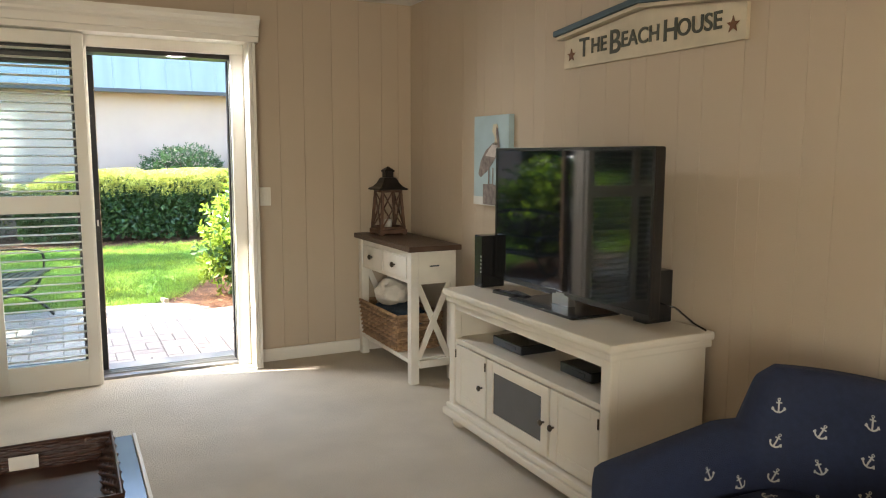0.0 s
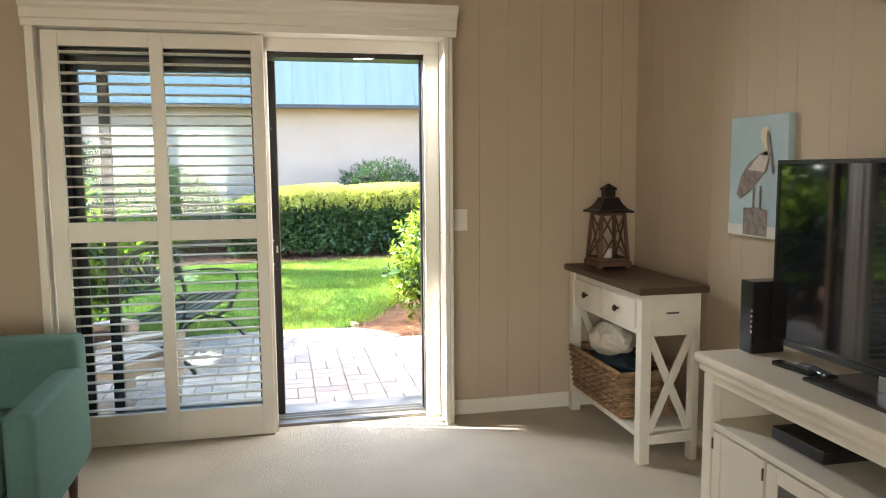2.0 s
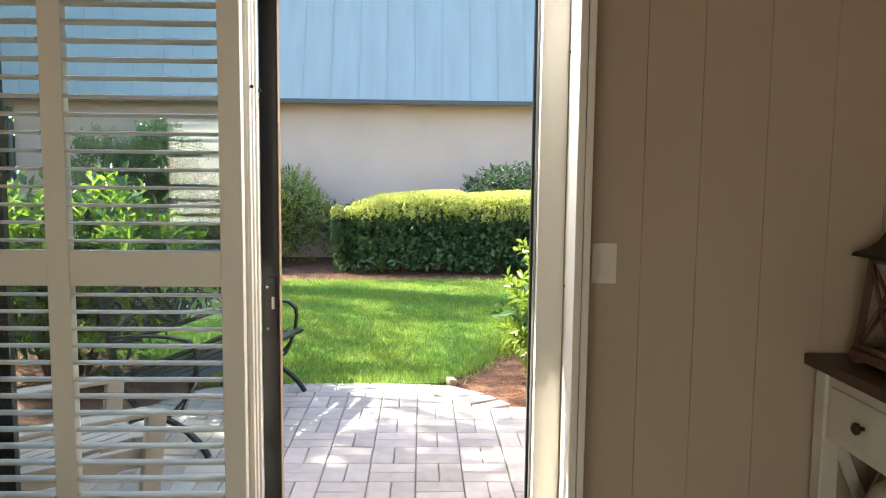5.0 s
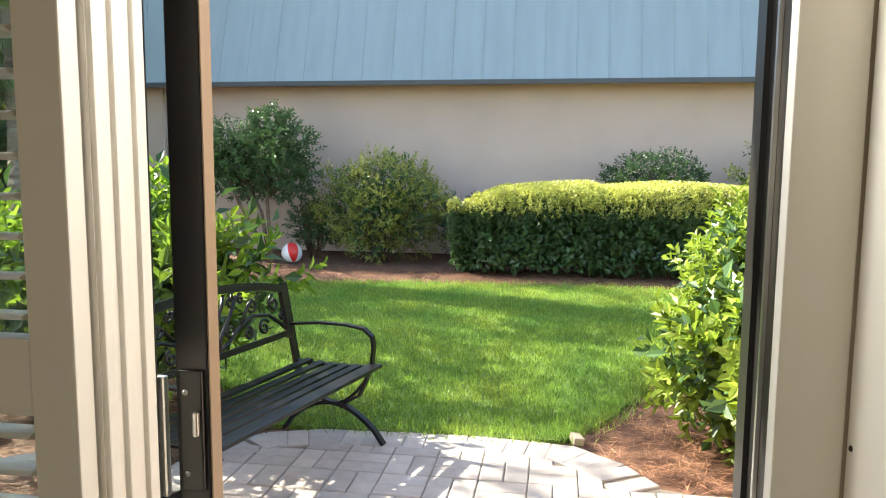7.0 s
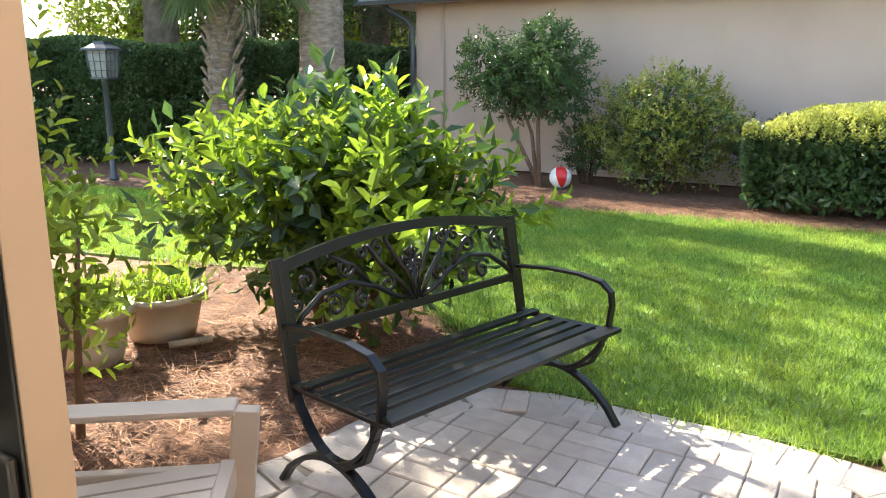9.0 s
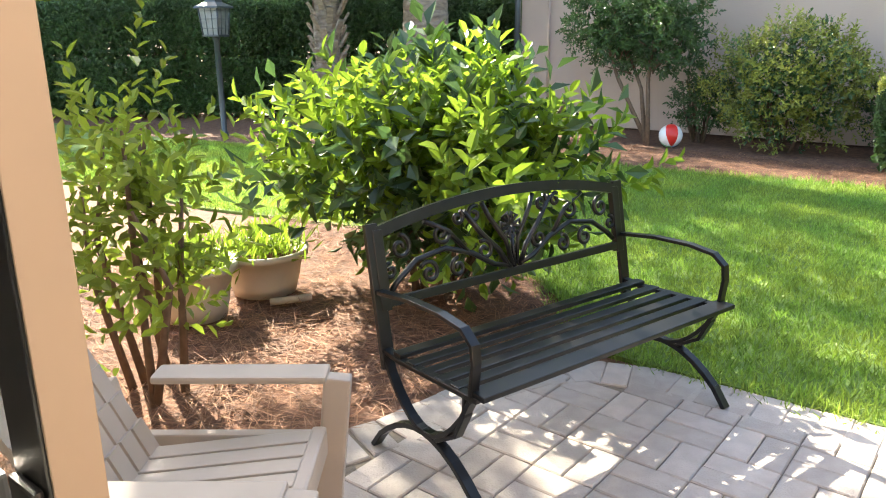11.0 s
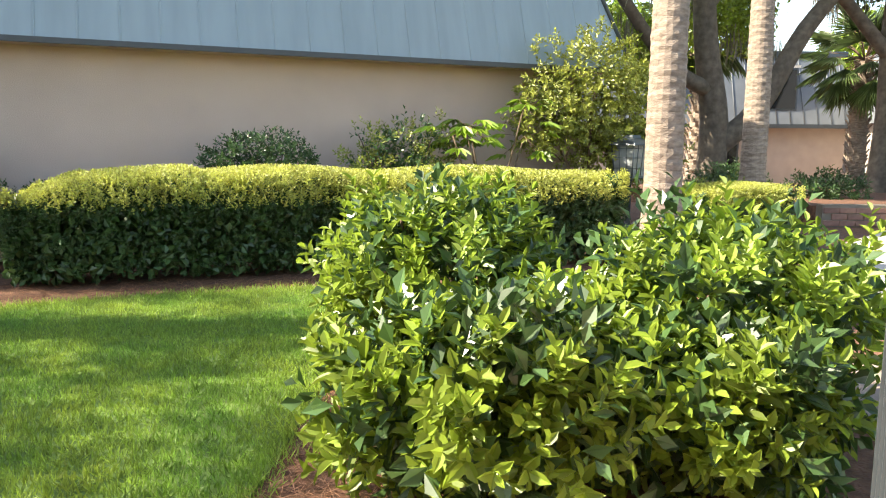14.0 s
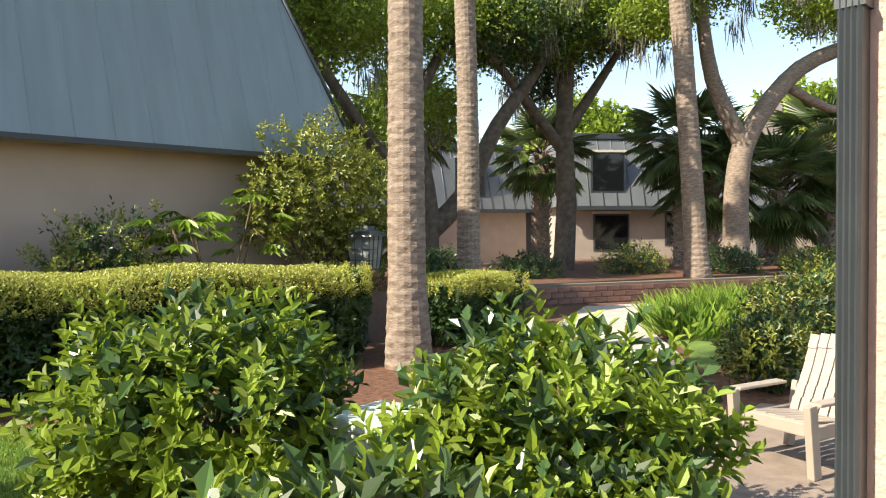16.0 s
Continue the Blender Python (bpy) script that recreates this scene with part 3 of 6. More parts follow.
for k in range(4):
    m = Matrix.Rotation(k * math.pi / 2, 4, "Z")
    bm = bmesh.new()
    for a, b in (((-0.115, 0.05), (0.0, 0.175)), ((0.115, 0.05), (0.0, 0.175)), ((0, 0.175), (-0.095, 0.30)), ((0, 0.175), (0.095, 0.30))):
        d = Vector((b[0] - a[0], 0, b[1] - a[1]))
        tube(bm, [m @ Vector((a[0], 0.125 - 0.10 * (a[1] - 0.04), a[1])), m @ Vector((b[0], 0.125 - 0.10 * (b[1] - 0.04), b[1]))], 0.008, 4)
    tube(bm, [m @ Vector((-0.1, 0.1, 0.305)), m @ Vector((0.1, 0.1, 0.305))], 0.012, 4)
    tube(bm, [m @ Vector((-0.125, 0.125, 0.05)), m @ Vector((0.125, 0.125, 0.05))], 0.012, 4)
    part("lattice", bm, LANTERNWOOD, ln)
bm = bmesh.new()
prof = [(0.155, 0.312), (0.150, 0.322), (0.115, 0.335), (0.085, 0.36), (0.062, 0.395), (0.042, 0.398), (0.042, 0.435), (0.052, 0.437), (0.052, 0.447), (0.0, 0.475)]
prev = None
for r, z in prof:
    ring = [bm.verts.new((sx * r, sy * r, z)) for sx, sy in ((-1, -1), (1, -1), (1, 1), (-1, 1))]
    if prev:
        for i in range(4):
            bm.faces.new((prev[i], prev[(i + 1) % 4], ring[(i + 1) % 4], ring[i]))
    prev = ring
part("roof", bm, mat("dark_metal_roof", (0.03, 0.025, 0.022), 0.45, metal=0.5, vary=0.3), ln)
ln.scale = (0.70, 0.70, 1.0)
part("candle", lathe(bmesh.new(), [(0.036, 0.04), (0.037, 0.10), (0.03, 0.105), (0.005, 0.10)], 16), FROST, ln)

# ---- tv stand ----
ts = thing("tv_stand", 2.005, 2.675, FZ, "cream painted television cabinet with panelled doors", "tv stand")
ts.scale = (1, 0.968, 1.0457)
part("top", box(-0.265, 0.265, -0.70, 0.70, 0.665, 0.70, 0.012), CREAM, ts)
part("top_moulding", box(-0.25, 0.265, -0.685, 0.685, 0.635, 0.665, 0.008), CREAM, ts)
part("back", box(0.235, 0.25, -0.65, 0.65, 0.09, 0.635), CREAM, ts)
for s in (-1, 1):
    part("side_panel", box(-0.20, 0.25, s * 0.65 - 0.015, s * 0.65 + 0.015, 0.09, 0.635), CREAM, ts)
    part("front_post", box(-0.235, -0.19, s * 0.64 - 0.03, s * 0.64 + 0.03, 0.10, 0.635, 0.008), CREAM, ts)
    for sx in (-1, 1):
        part("bun_foot", lathe(bmesh.new(), [(0.03, 0), (0.045, 0.02), (0.04, 0.045), (0.025, 0.05)], 16, (sx * 0.19 if sx > 0 else -0.2, s * 0.6, 0)), CREAM, ts)
part("plinth", box(-0.265, 0.255, -0.695, 0.695, 0.05, 0.085, 0.01), CREAM, ts)
part("plinth_moulding", box(-0.25, 0.25, -0.68, 0.68, 0.085, 0.115, 0.01), CREAM, ts)
part("shelf", box(-0.225, 0.235, -0.635, 0.635, 0.43, 0.455, 0.004), CREAM, ts)
part("rail", box(-0.23, -0.2, -0.61, 0.61, 0.60, 0.636), CREAM, ts)
part("bottom", box(-0.215, 0.235, -0.635, 0.635, 0.116, 0.128), CREAM, ts)
for ya, yb, glass in ((0.29, 0.605, False), (-0.255, 0.275, True), (-0.605, -0.27, False)):
    d = part("door_frame", box(-0.23, -0.212, ya, ya + 0.055, 0.13, 0.425, 0.004), CREAM, ts)
    part("stile", box(-0.23, -0.212, yb - 0.055, yb, 0.13, 0.425, 0.004), CREAM, d)
    part("rail", box(-0.229, -0.213, ya + 0.055, yb - 0.055, 0.13, 0.18, 0.004), CREAM, d)
    part("rail", box(-0.229, -0.213, ya + 0.055, yb - 0.055, 0.375, 0.425, 0.004), CREAM, d)
    if glass:
        part("pane", box(-0.222, -0.219, ya + 0.05, yb - 0.05, 0.175, 0.38), mat("smoked_pane", (0.10, 0.10, 0.10), 0.15, vary=0.1), d)
    else:
        part("panel", box(-0.226, -0.216, ya + 0.05, yb - 0.05, 0.175, 0.38, 0.004), CREAM, d)
    bm = lathe(bmesh.new(), [(0.005, 0), (0.005, 0.012), (0.013, 0.017), (0.014, 0.024), (0.006, 0.03)], 12)
    ky = ya + 0.03 if ya > -0.5 else yb - 0.03
    bmesh.ops.transform(bm, matrix=pose(-0.23, ky, 0.275, 0, -90, 0), verts=bm.verts)
    part("knob", bm, BRASS, d)
for ky in (0.29, 0.60, -0.60):
    part("hinge", tube(bmesh.new(), [(-0.232, ky, 0.36), (-0.232, ky, 0.40)], 0.004, 6), BRASS, ts)

# ---- television and devices ----
tv = thing("television", 2.0, 2.655, 0.687, "black flat-screen television on a glossy stand", "television")
tv.scale = (1, 1.05, 1.01)
part("screen", box(-0.006, 0.0, -0.54, 0.54, 0.075, 0.705), SCREEN, tv)
part("back_shell", box(0.002, 0.045, -0.555, 0.555, 0.05, 0.72, 0.008), PLASTIC, tv)
for n, b in (("bezel", (-0.009, 0.002, -0.555, 0.555, 0.705, 0.72)), ("bezel", (-0.009, 0.002, -0.555, 0.555, 0.05, 0.076)), ("bezel", (-0.009, 0.002, -0.555, -0.54, 0.076, 0.705)), ("bezel", (-0.009, 0.002, 0.54, 0.555, 0.076, 0.705))):
    part(n, box(*b, 0.002), PLASTIC, tv)
part("badge", box(-0.011, -0.009, -0.03, 0.03, 0.057, 0.068), STEEL, tv)
part("neck", box(-0.01, 0.03, -0.06, 0.06, 0.01, 0.06, 0.004), STEEL, tv)
part("base", box(-0.13, 0.13, -0.24, 0.24, 0.0, 0.012, 0.005), PLASTIC, tv)
sp1 = thing("speaker", 1.99, 3.29, 0.687, "black upright box speaker beside the television", "speaker", 0, "tv speakers")
part("body", box(-0.07, 0.07, -0.04, 0.04, 0, 0.275, 0.006), PLASTIC, sp1)
for i in range(5):
    part("button", box(-0.073, -0.07, -0.038, -0.031, 0.08 + i * 0.02, 0.09 + i * 0.02), STEEL, sp1)
sp2 = copy_thing(sp1, pose(2.17, 2.25, 0.687))
sp2.scale = (1, 1, 0.8)
sp2["label"] = "black upright box speaker behind the television"
for nm, y0, y1, x0 in (("set_top_box", 2.80, 3.06, 1.88), ("media_box", 2.30, 2.52, 1.90)):
    t = thing(nm, (x0 + 0.1), (y0 + y1) / 2, 0.431, "flat black media box on the open shelf", "media box", 0, "media boxes")
    h = (y1 - y0) / 2
    part("case", box(-0.1, 0.1, -h, h, 0.005, 0.05, 0.004), PLASTIC, t)
    part("display", box(-0.102, -0.1, -h * 0.6, h * 0.2, 0.02, 0.035), SCREEN, t)
for i, (ry, rz) in enumerate(((3.02, 8), (2.96, -6))):
    t = thing("remote_control", 1.93 + 0.04 * i, ry, 0.687, "black remote control lying on the cabinet", "remote control", rz, "remote controls")
    part("body", box(-0.022, 0.022, -0.085, 0.085, 0, 0.018, 0.006), PLASTIC, t)
    for a in range(3):
        for b in range(6):
            part("button", box(-0.014 + a * 0.011, -0.007 + a * 0.011, -0.06 + b * 0.018, -0.05 + b * 0.018, 0.018, 0.020), GUTTER, t)
tagged(part("power_cable", tube(bmesh.new(), [(2.07, 2.13, 0.80), (2.13, 2.08, 0.78), (2.19, 2.04, 0.72), (2.23, 2.01, 0.691)], 0.004, 6), PLASTIC), "thin black power cable behind the television", "cable")

# ---- pelican canvas ----
pc = thing("pelican_canvas", XE, 3.735, 1.345, "canvas painting of a pelican shape on pale blue", "painting", -90)
pc.scale = (0.93, 1, 1)
part("canvas", box(-0.215, 0.215, -0.035, 0.0, -0.265, 0.265, 0.003), mat("pale_blue_canvas", (0.42, 0.55, 0.60), 0.8, vary=0.15, scale=5), pc)


def flat_shape(pts, depth, y, material, parent, name):
    bm = bmesh.new()
    a = [bm.verts.new((px, y, pz)) for px, pz in pts]
    b = [bm.verts.new((px, y - depth, pz)) for px, pz in pts]
    n = len(pts)
    for i in range(n):
        bm.faces.new((a[i], a[(i + 1) % n], b[(i + 1) % n], b[i]))
    bm.faces.new(b)
    bmesh.ops.recalc_face_normals(bm, faces=bm.faces)
    return part(name, bm, material, parent)


BODYP = mat("brown_grey_paint", (0.30, 0.25, 0.23), 0.8, vary=0.5, scale=30)
flat_shape([(-0.215, -0.265), (0.215, -0.265), (0.215, -0.215), (-0.215, -0.215)], 0.001, -0.0355, mat("white_wash_paint", (0.7, 0.7, 0.66), 0.8), pc, "foreground")
flat_shape([(-0.09, -0.26), (0.09, -0.26), (0.09, -0.145), (0.02, -0.135), (-0.09, -0.14)], 0.002, -0.036, BODYP, pc, "post_shape")
flat_shape([(-0.15, -0.08), (-0.12, -0.10), (-0.02, -0.05), (0.08, 0.03), (0.10, 0.10), (0.06, 0.11), (0.02, 0.10), (-0.06, 0.06), (-0.12, 0.0)], 0.002, -0.036, BODYP, pc, "bird_body")
flat_shape([(-0.06, 0.03), (0.06, 0.02), (0.09, 0.09), (0.02, 0.095)], 0.001, -0.0382, mat("pale_feather_paint", (0.62, 0.56, 0.52), 0.8, vary=0.2, scale=30), pc, "wing_shape")
flat_shape([(0.05, 0.08), (0.085, 0.09), (0.07, 0.14), (0.09, 0.19), (0.075, 0.215), (0.03, 0.21), (0.02, 0.17), (0.05, 0.14)], 0.002, -0.036, mat("cream_paint", (0.68, 0.62, 0.45), 0.8), pc, "neck_shape")
flat_shape([(0.075, 0.20), (0.09, 0.185), (0.13, 0.02), (0.12, 0.01), (0.07, 0.16)], 0.002, -0.0385, BODYP, pc, "bill_shape")
for lx in (-0.02, 0.03):
    flat_shape([(lx, -0.14), (lx + 0.01, -0.14), (lx + 0.012, -0.04), (lx + 0.002, -0.04)], 0.002, -0.0385, BODYP, pc, "leg_shape")

# ---- beach house sign ----
sg = thing("wooden_sign", XE, 2.485, 1.898, "cream wooden sign reading THE BEACH HOUSE with blue roof moulding", "sign", -90)
SIGNW = mat("weathered_cream_wood", (0.62, 0.54, 0.40), 0.7, vary=0.22, scale=7)
SIGNB = mat("weathered_slate_blue", (0.06, 0.10, 0.12), 0.6, vary=0.3, scale=12)
SIGNT = mat("dark_olive_lettering", (0.07, 0.075, 0.055), 0.7)
STAR = mat("brown_star_paint", (0.16, 0.07, 0.03), 0.7)
flat_shape([(-0.56, -0.09), (0.56, -0.09), (0.56, 0.045), (0.0, 0.105), (-0.56, 0.045)], 0.02, -0.002, SIGNW, sg, "board")
for s in (-1, 1):
    bm = bmesh.new()
    a = math.degrees(math.atan2(0.06, 0.58))
    add_box(bm, -0.30, 0.305, -0.05, -0.002, 0.0, 0.016, 0.003, pose(s * 0.295, 0, 0.083, 0, s * a, 0))
    part("moulding", bm, SIGNW, sg, "cream moulding strip")
    bm = bmesh.new()
    add_box(bm, -0.31, 0.315, -0.062, -0.002, 0.017, 0.045, 0.004, pose(s * 0.297, 0, 0.083, 0, s * a, 0))
    part("roof_strip", bm, SIGNB, sg, "slate blue roof strip")
    pts = []
    for i in range(10):
        r = 0.032 if i % 2 == 0 else 0.013
        u = math.pi / 2 + i * math.pi / 5
        pts.append((s * 0.50 + r * math.cos(u), -0.03 + r * math.sin(u)))
    flat_shape(pts, 0.004, -0.022, STAR, sg, "star")


def lettering(text, x, z, size, parent):
    cu = bpy.data.curves.new("letters", "FONT")
    cu.body, cu.size, cu.extrude, cu.align_x, cu.offset = text, size, 0.002, "CENTER", 0.0015
    tmp = bpy.data.objects.new("tmp_text", cu)
    scene.collection.objects.link(tmp)
    bpy.context.view_layer.update()
    me = bpy.data.meshes.new_from_object(tmp.evaluated_get(bpy.context.evaluated_depsgraph_get()))
    bpy.data.objects.remove(tmp)
    me.materials.clear()
    me.materials.append(SIGNT)
    o = new("word", me)
    o.parent = parent
    o.matrix_basis = pose(x, -0.0245, z, 90, 0, 0)


for word, cx in (("THE", -0.325), ("BEACH", -0.045), ("HOUSE", 0.295)):
    first, rest = word[0], word[1:]
    w = {"THE": 0.075, "BEACH": 0.13, "HOUSE": 0.12}[word]
    lettering(first, cx - w, -0.045 if word != "BEACH" else -0.055, 0.125 if word != "BEACH" else 0.15, sg)
    lettering(rest, cx + 0.035, -0.035, 0.095, sg)


# ---- armchairs ----
def cushion_part(name, dims, r, material, parent, m=None):
    bm = bmesh.new()
    add_box(bm, *dims)
    bmesh.ops.bevel(bm, geom=list(bm.edges), offset=r, segments=5, affect="EDGES", profile=0.5)
    if m is not None:
        bmesh.ops.transform(bm, matrix=m, verts=bm.verts)
    return part(name, bm, material, parent, smooth=True)


na = thing("navy_armchair", 1.64, 1.07, FZ, "navy blue tub armchair with silver anchor pattern", "armchair", -92)
# local +y is the chair's back, local x across
def tub(parent, material):
    """A rounded tub back that sweeps down into both arms, with a rolled top."""
    n = 40
    path = []
    for i in range(n + 1):
        f = -1 + 2 * i / n
        if abs(f) < 0.55:
            a = f / 0.55 * math.pi / 2
            p = Vector((0.36 * math.sin(a), 0.02 + 0.30 * math.cos(a), 0))
        else:
            g = (abs(f) - 0.55) / 0.45
            p = Vector((math.copysign(0.36, f), 0.02 - 0.40 * g, 0))
        k = min(1, max(0, (0.45 - abs(f)) / 0.07))
        k = k * k * (3 - 2 * k)
        h = 0.64 - 0.06 * max(0, (abs(f) - 0.55) / 0.45) + 0.17 * k
        path.append((p, h))
    bm = bmesh.new()
    rings = []
    for i, (p, h) in enumerate(path):
        q0, q1 = path[max(i - 1, 0)][0], path[min(i + 1, n)][0]
        t = (q1 - q0).normalized()
        o = Vector((t.y, -t.x, 0)) * -1
        w = 0.062
        prof = [(-w, 0.12), (-w, h - 0.07), (-w * 0.85, h - 0.025), (-w * 0.4, h), (w * 0.4, h), (w * 0.85, h - 0.025), (w, h - 0.07), (w, 0.12)]
        rings.append([bm.verts.new(p + o * u + Vector((0, 0, z))) for u, z in prof])
    for a, b in zip(rings, rings[1:]):
        for j in range(7):
            bm.faces.new((a[j], a[j + 1], b[j + 1], b[j]))
    bm.faces.new(rings[0])
    bm.faces.new(list(reversed(rings[-1])))
    bmesh.ops.recalc_face_normals(bm, faces=bm.faces)
    return part("tub_back", bm, material, parent, smooth=True), path


back, tub_path = tub(na, NAVY)
part("seat_base", box(-0.30, 0.30, -0.36, 0.26, 0.12, 0.30, 0.01), NAVY, na)
cushion_part("seat_cushion", (-0.295, 0.295, -0.40, 0.24, 0.30, 0.46), 0.05, NAVY, na)
for sx in (-1, 1):
    for yy in (-0.32, 0.22):
        part("leg", lathe(bmesh.new(), [(0.016, 0), (0.024, 0.12)], 10, (sx * 0.28, yy, 0)), DARKWOOD, na)


def anchor_mesh():
    bm = bmesh.new()
    def bar(p, q, w=0.0035):
        p, q = Vector((p[0], 0, p[1])), Vector((q[0], 0, q[1]))
        d = (q - p).normalized()
        s = Vector((d.z, 0, -d.x)) * w
        vs = [bm.verts.new(c) for c in (p + s, q + s, q - s, p - s)]
        bm.faces.new(vs)
    bar((0, -0.026), (0, 0.022))
    bar((-0.012, 0.012), (0.012, 0.012), 0.0028)
    arc = [(0.022 * math.sin(a), -0.006 - 0.022 * math.cos(a)) for a in [-1.25 + 0.3125 * i for i in range(9)]]
    for a, b in zip(arc, arc[1:]):
        bar(a, b)
    bar((-0.026, -0.018), (-0.020, -0.006), 0.004)
    bar((0.026, -0.018), (0.020, -0.006), 0.004)
    ring = [(0.005 * math.sin(a), 0.026 + 0.005 * math.cos(a)) for a in [0.785 * i for i in range(9)]]
    for a, b in zip(ring, ring[1:]):
        bar(a, b, 0.0018)
    bmesh.ops.scale(bm, vec=(0.72, 0.72, 0.72), verts=bm.verts)
    me = bpy.data.meshes.new("anchor_motif")
    bm.to_mesh(me)
    bm.free()
    me.materials.append(SILVER)
    return me


anc = anchor_mesh()
rg = random.Random(5)
for i in range(1, len(tub_path) - 1, 3):
    p, h = tub_path[i]
    t = (tub_path[i + 1][0] - tub_path[i - 1][0]).normalized()
    o = Vector((t.y, -t.x, 0)) * -1
    yaw = math.degrees(math.atan2(t.y, t.x))
    for side in (1, -1):
        z = h - 0.10 - (0.06 if (i // 3) % 2 else 0.0)
        while z > 0.2:
            a = new("anchor_motif", anc)
            a.parent = back
            q = p + o * side * 0.0635
            a.matrix_basis = pose(q.x, q.y, z, 0, rg.choice((0, 0, 25, -25)), yaw)
            z -= 0.105
for gx_ in range(5):
    for gy_ in range(4):
        a = new("anchor_motif", anc)
        a.parent = na
        a.matrix_basis = pose(-0.22 + gx_ * 0.11, -0.30 + gy_ * 0.13 + (0.06 if gx_ % 2 else 0), 0.4615, -90, 0, rg.choice((0, 20, -20)))

tc_ = thing("teal_armchair", -1.08, 3.95, FZ, "teal green fabric armchair with dark wooden legs", "armchair", 0)
for s in (-1, 1):
    cushion_part("armrest", (s * 0.37 - 0.055, s * 0.37 + 0.055, -0.38, 0.30, 0.16, 0.60), 0.03, TEAL, tc_)
    for yy in (-0.33, 0.27):
        bm = bmesh.new()
        lathe(bm, [(0.016, 0), (0.028, 0.17)], 8, (s * 0.36, yy, 0))
        part("leg", bm, DARKWOOD, tc_)
cushion_part("backrest", (-0.42, 0.42, 0.25, 0.40, 0.16, 0.73), 0.035, TEAL, tc_)
cushion_part("seat_base", (-0.315, 0.315, -0.36, 0.25, 0.16, 0.30), 0.012, TEAL, tc_)
cushion_part("seat_cushion", (-0.312, 0.312, -0.40, 0.25, 0.30, 0.45), 0.035, TEAL, tc_)

# ---- coffee table and tray basket ----
cf = thing("coffee_table", -0.38, 2.12, FZ, "coffee table with a shiny grey top and light edge", "coffee table")
part("tabletop", box(-0.55, 0.54, -0.52, 0.52, 0.42, 0.448, 0.003), mat("glossy_grey_top", (0.20, 0.22, 0.24), 0.12, vary=0.1), cf)
part("edge_band", box(0.541, 0.553, -0.525, 0.525, 0.415, 0.452, 0.002), TRIM, cf)
for sx in (-1, 1):
    for sy in (-1, 1):
        part("leg", box(sx * 0.49 - 0.03, sx * 0.49 + 0.03, sy * 0.46 - 0.03, sy * 0.46 + 0.03, 0, 0.42, 0.004), DARKWOOD, cf)
wb = thing("tray_basket", -0.22, 2.22, 0.404, "dark brown woven tray basket with a paper tag", "basket", 0)
woven_box(wb, 0.27, 0.22, 0.0, 0.075, 0.14, WICKER_D, 0.03, 0.006)
tag = part("paper_tag", box(0.02, 0.10, 0.205, 0.208, 0.018, 0.06), TRIM, wb, "cream paper tag")
# ---- outside: ground ----
LAWN = [(-30, 8.3), (-5.0, 8.6), (-3.6, 8.9), (-2.8, 9.2), (-2.0, 9.0), (-1.4, 8.55), (-0.85, 7.93), (0.0, 7.95), (0.8, 7.96), (1.05, 8.33), (1.4, 9.1), (1.75, 9.9), (2.15, 11.4), (2.6, 12.7),
        (2.3, 13.0), (1.0, 13.05), (-1.0, 12.95), (-3.1, 12.6), (-5.0, 11.9), (-7.4, 11.3), (-10.0, 11.0), (-30, 11.0)]
structure("ground", box(-400, 400, YO, 700, GZ - 0.4, GZ - 0.03), MULCH, "brown pine straw and leaf litter ground", "ground")
structure("lawn", slab(LAWN, GZ - 0.06, GZ - 0.008), GRASS, "green mown lawn in dappled shade", "lawn")


def scatter(poly, k, seed):
    rng = np.random.default_rng(seed)
    xs, ys = zip(*poly)
    x, y = rng.uniform(max(min(xs), -9), max(xs), k * 3), rng.uniform(min(ys), max(ys), k * 3)
    ok = np.nonzero(inside(x, y, poly))[0][:k]
    return x[ok], y[ok], rng


gx, gy, rng = scatter(LAWN, 170000, 3)
near = np.clip(1.25 - (gy - 8) * 0.03, 0.8, 1.3)
gp = np.stack([gx, gy, np.full(len(gx), GZ - 0.012)], 1)
gd = rng.normal(scale=0.55, size=gp.shape) + np.array([0, 0, 1.0])
gl = rng.uniform(0.025, 0.055, len(gx)) * near
tagged(leaf_mesh("lawn_grass", gp, gd, rng.normal(size=gp.shape), gl, 0.006 + 0.004 * rng.random(len(gx)), BLADE, four=False), "short green grass blades of the lawn", "grass", "", "stuff")
# taller fringe along the edges
ex, ey = [], []
for (x0, y0), (x1, y1) in zip(LAWN[4:18], LAWN[5:19]):
    k = int(420 * math.hypot(x1 - x0, y1 - y0))
    f = rng.random(k)
    ex.append(x0 + (x1 - x0) * f + rng.normal(scale=0.05, size=k))
    ey.append(y0 + (y1 - y0) * f + rng.normal(scale=0.05, size=k))
ex, ey = np.concatenate(ex), np.concatenate(ey)
ep = np.stack([ex, ey, np.full(len(ex), GZ - 0.02)], 1)
tagged(leaf_mesh("edge_grass", ep, rng.normal(scale=0.5, size=ep.shape) + [0, 0, 1], rng.normal(size=ep.shape), rng.uniform(0.04, 0.11, len(ex)), 0.006, BLADE, four=False),
       "longer grass fringe along the lawn edge", "grass", "", "stuff")
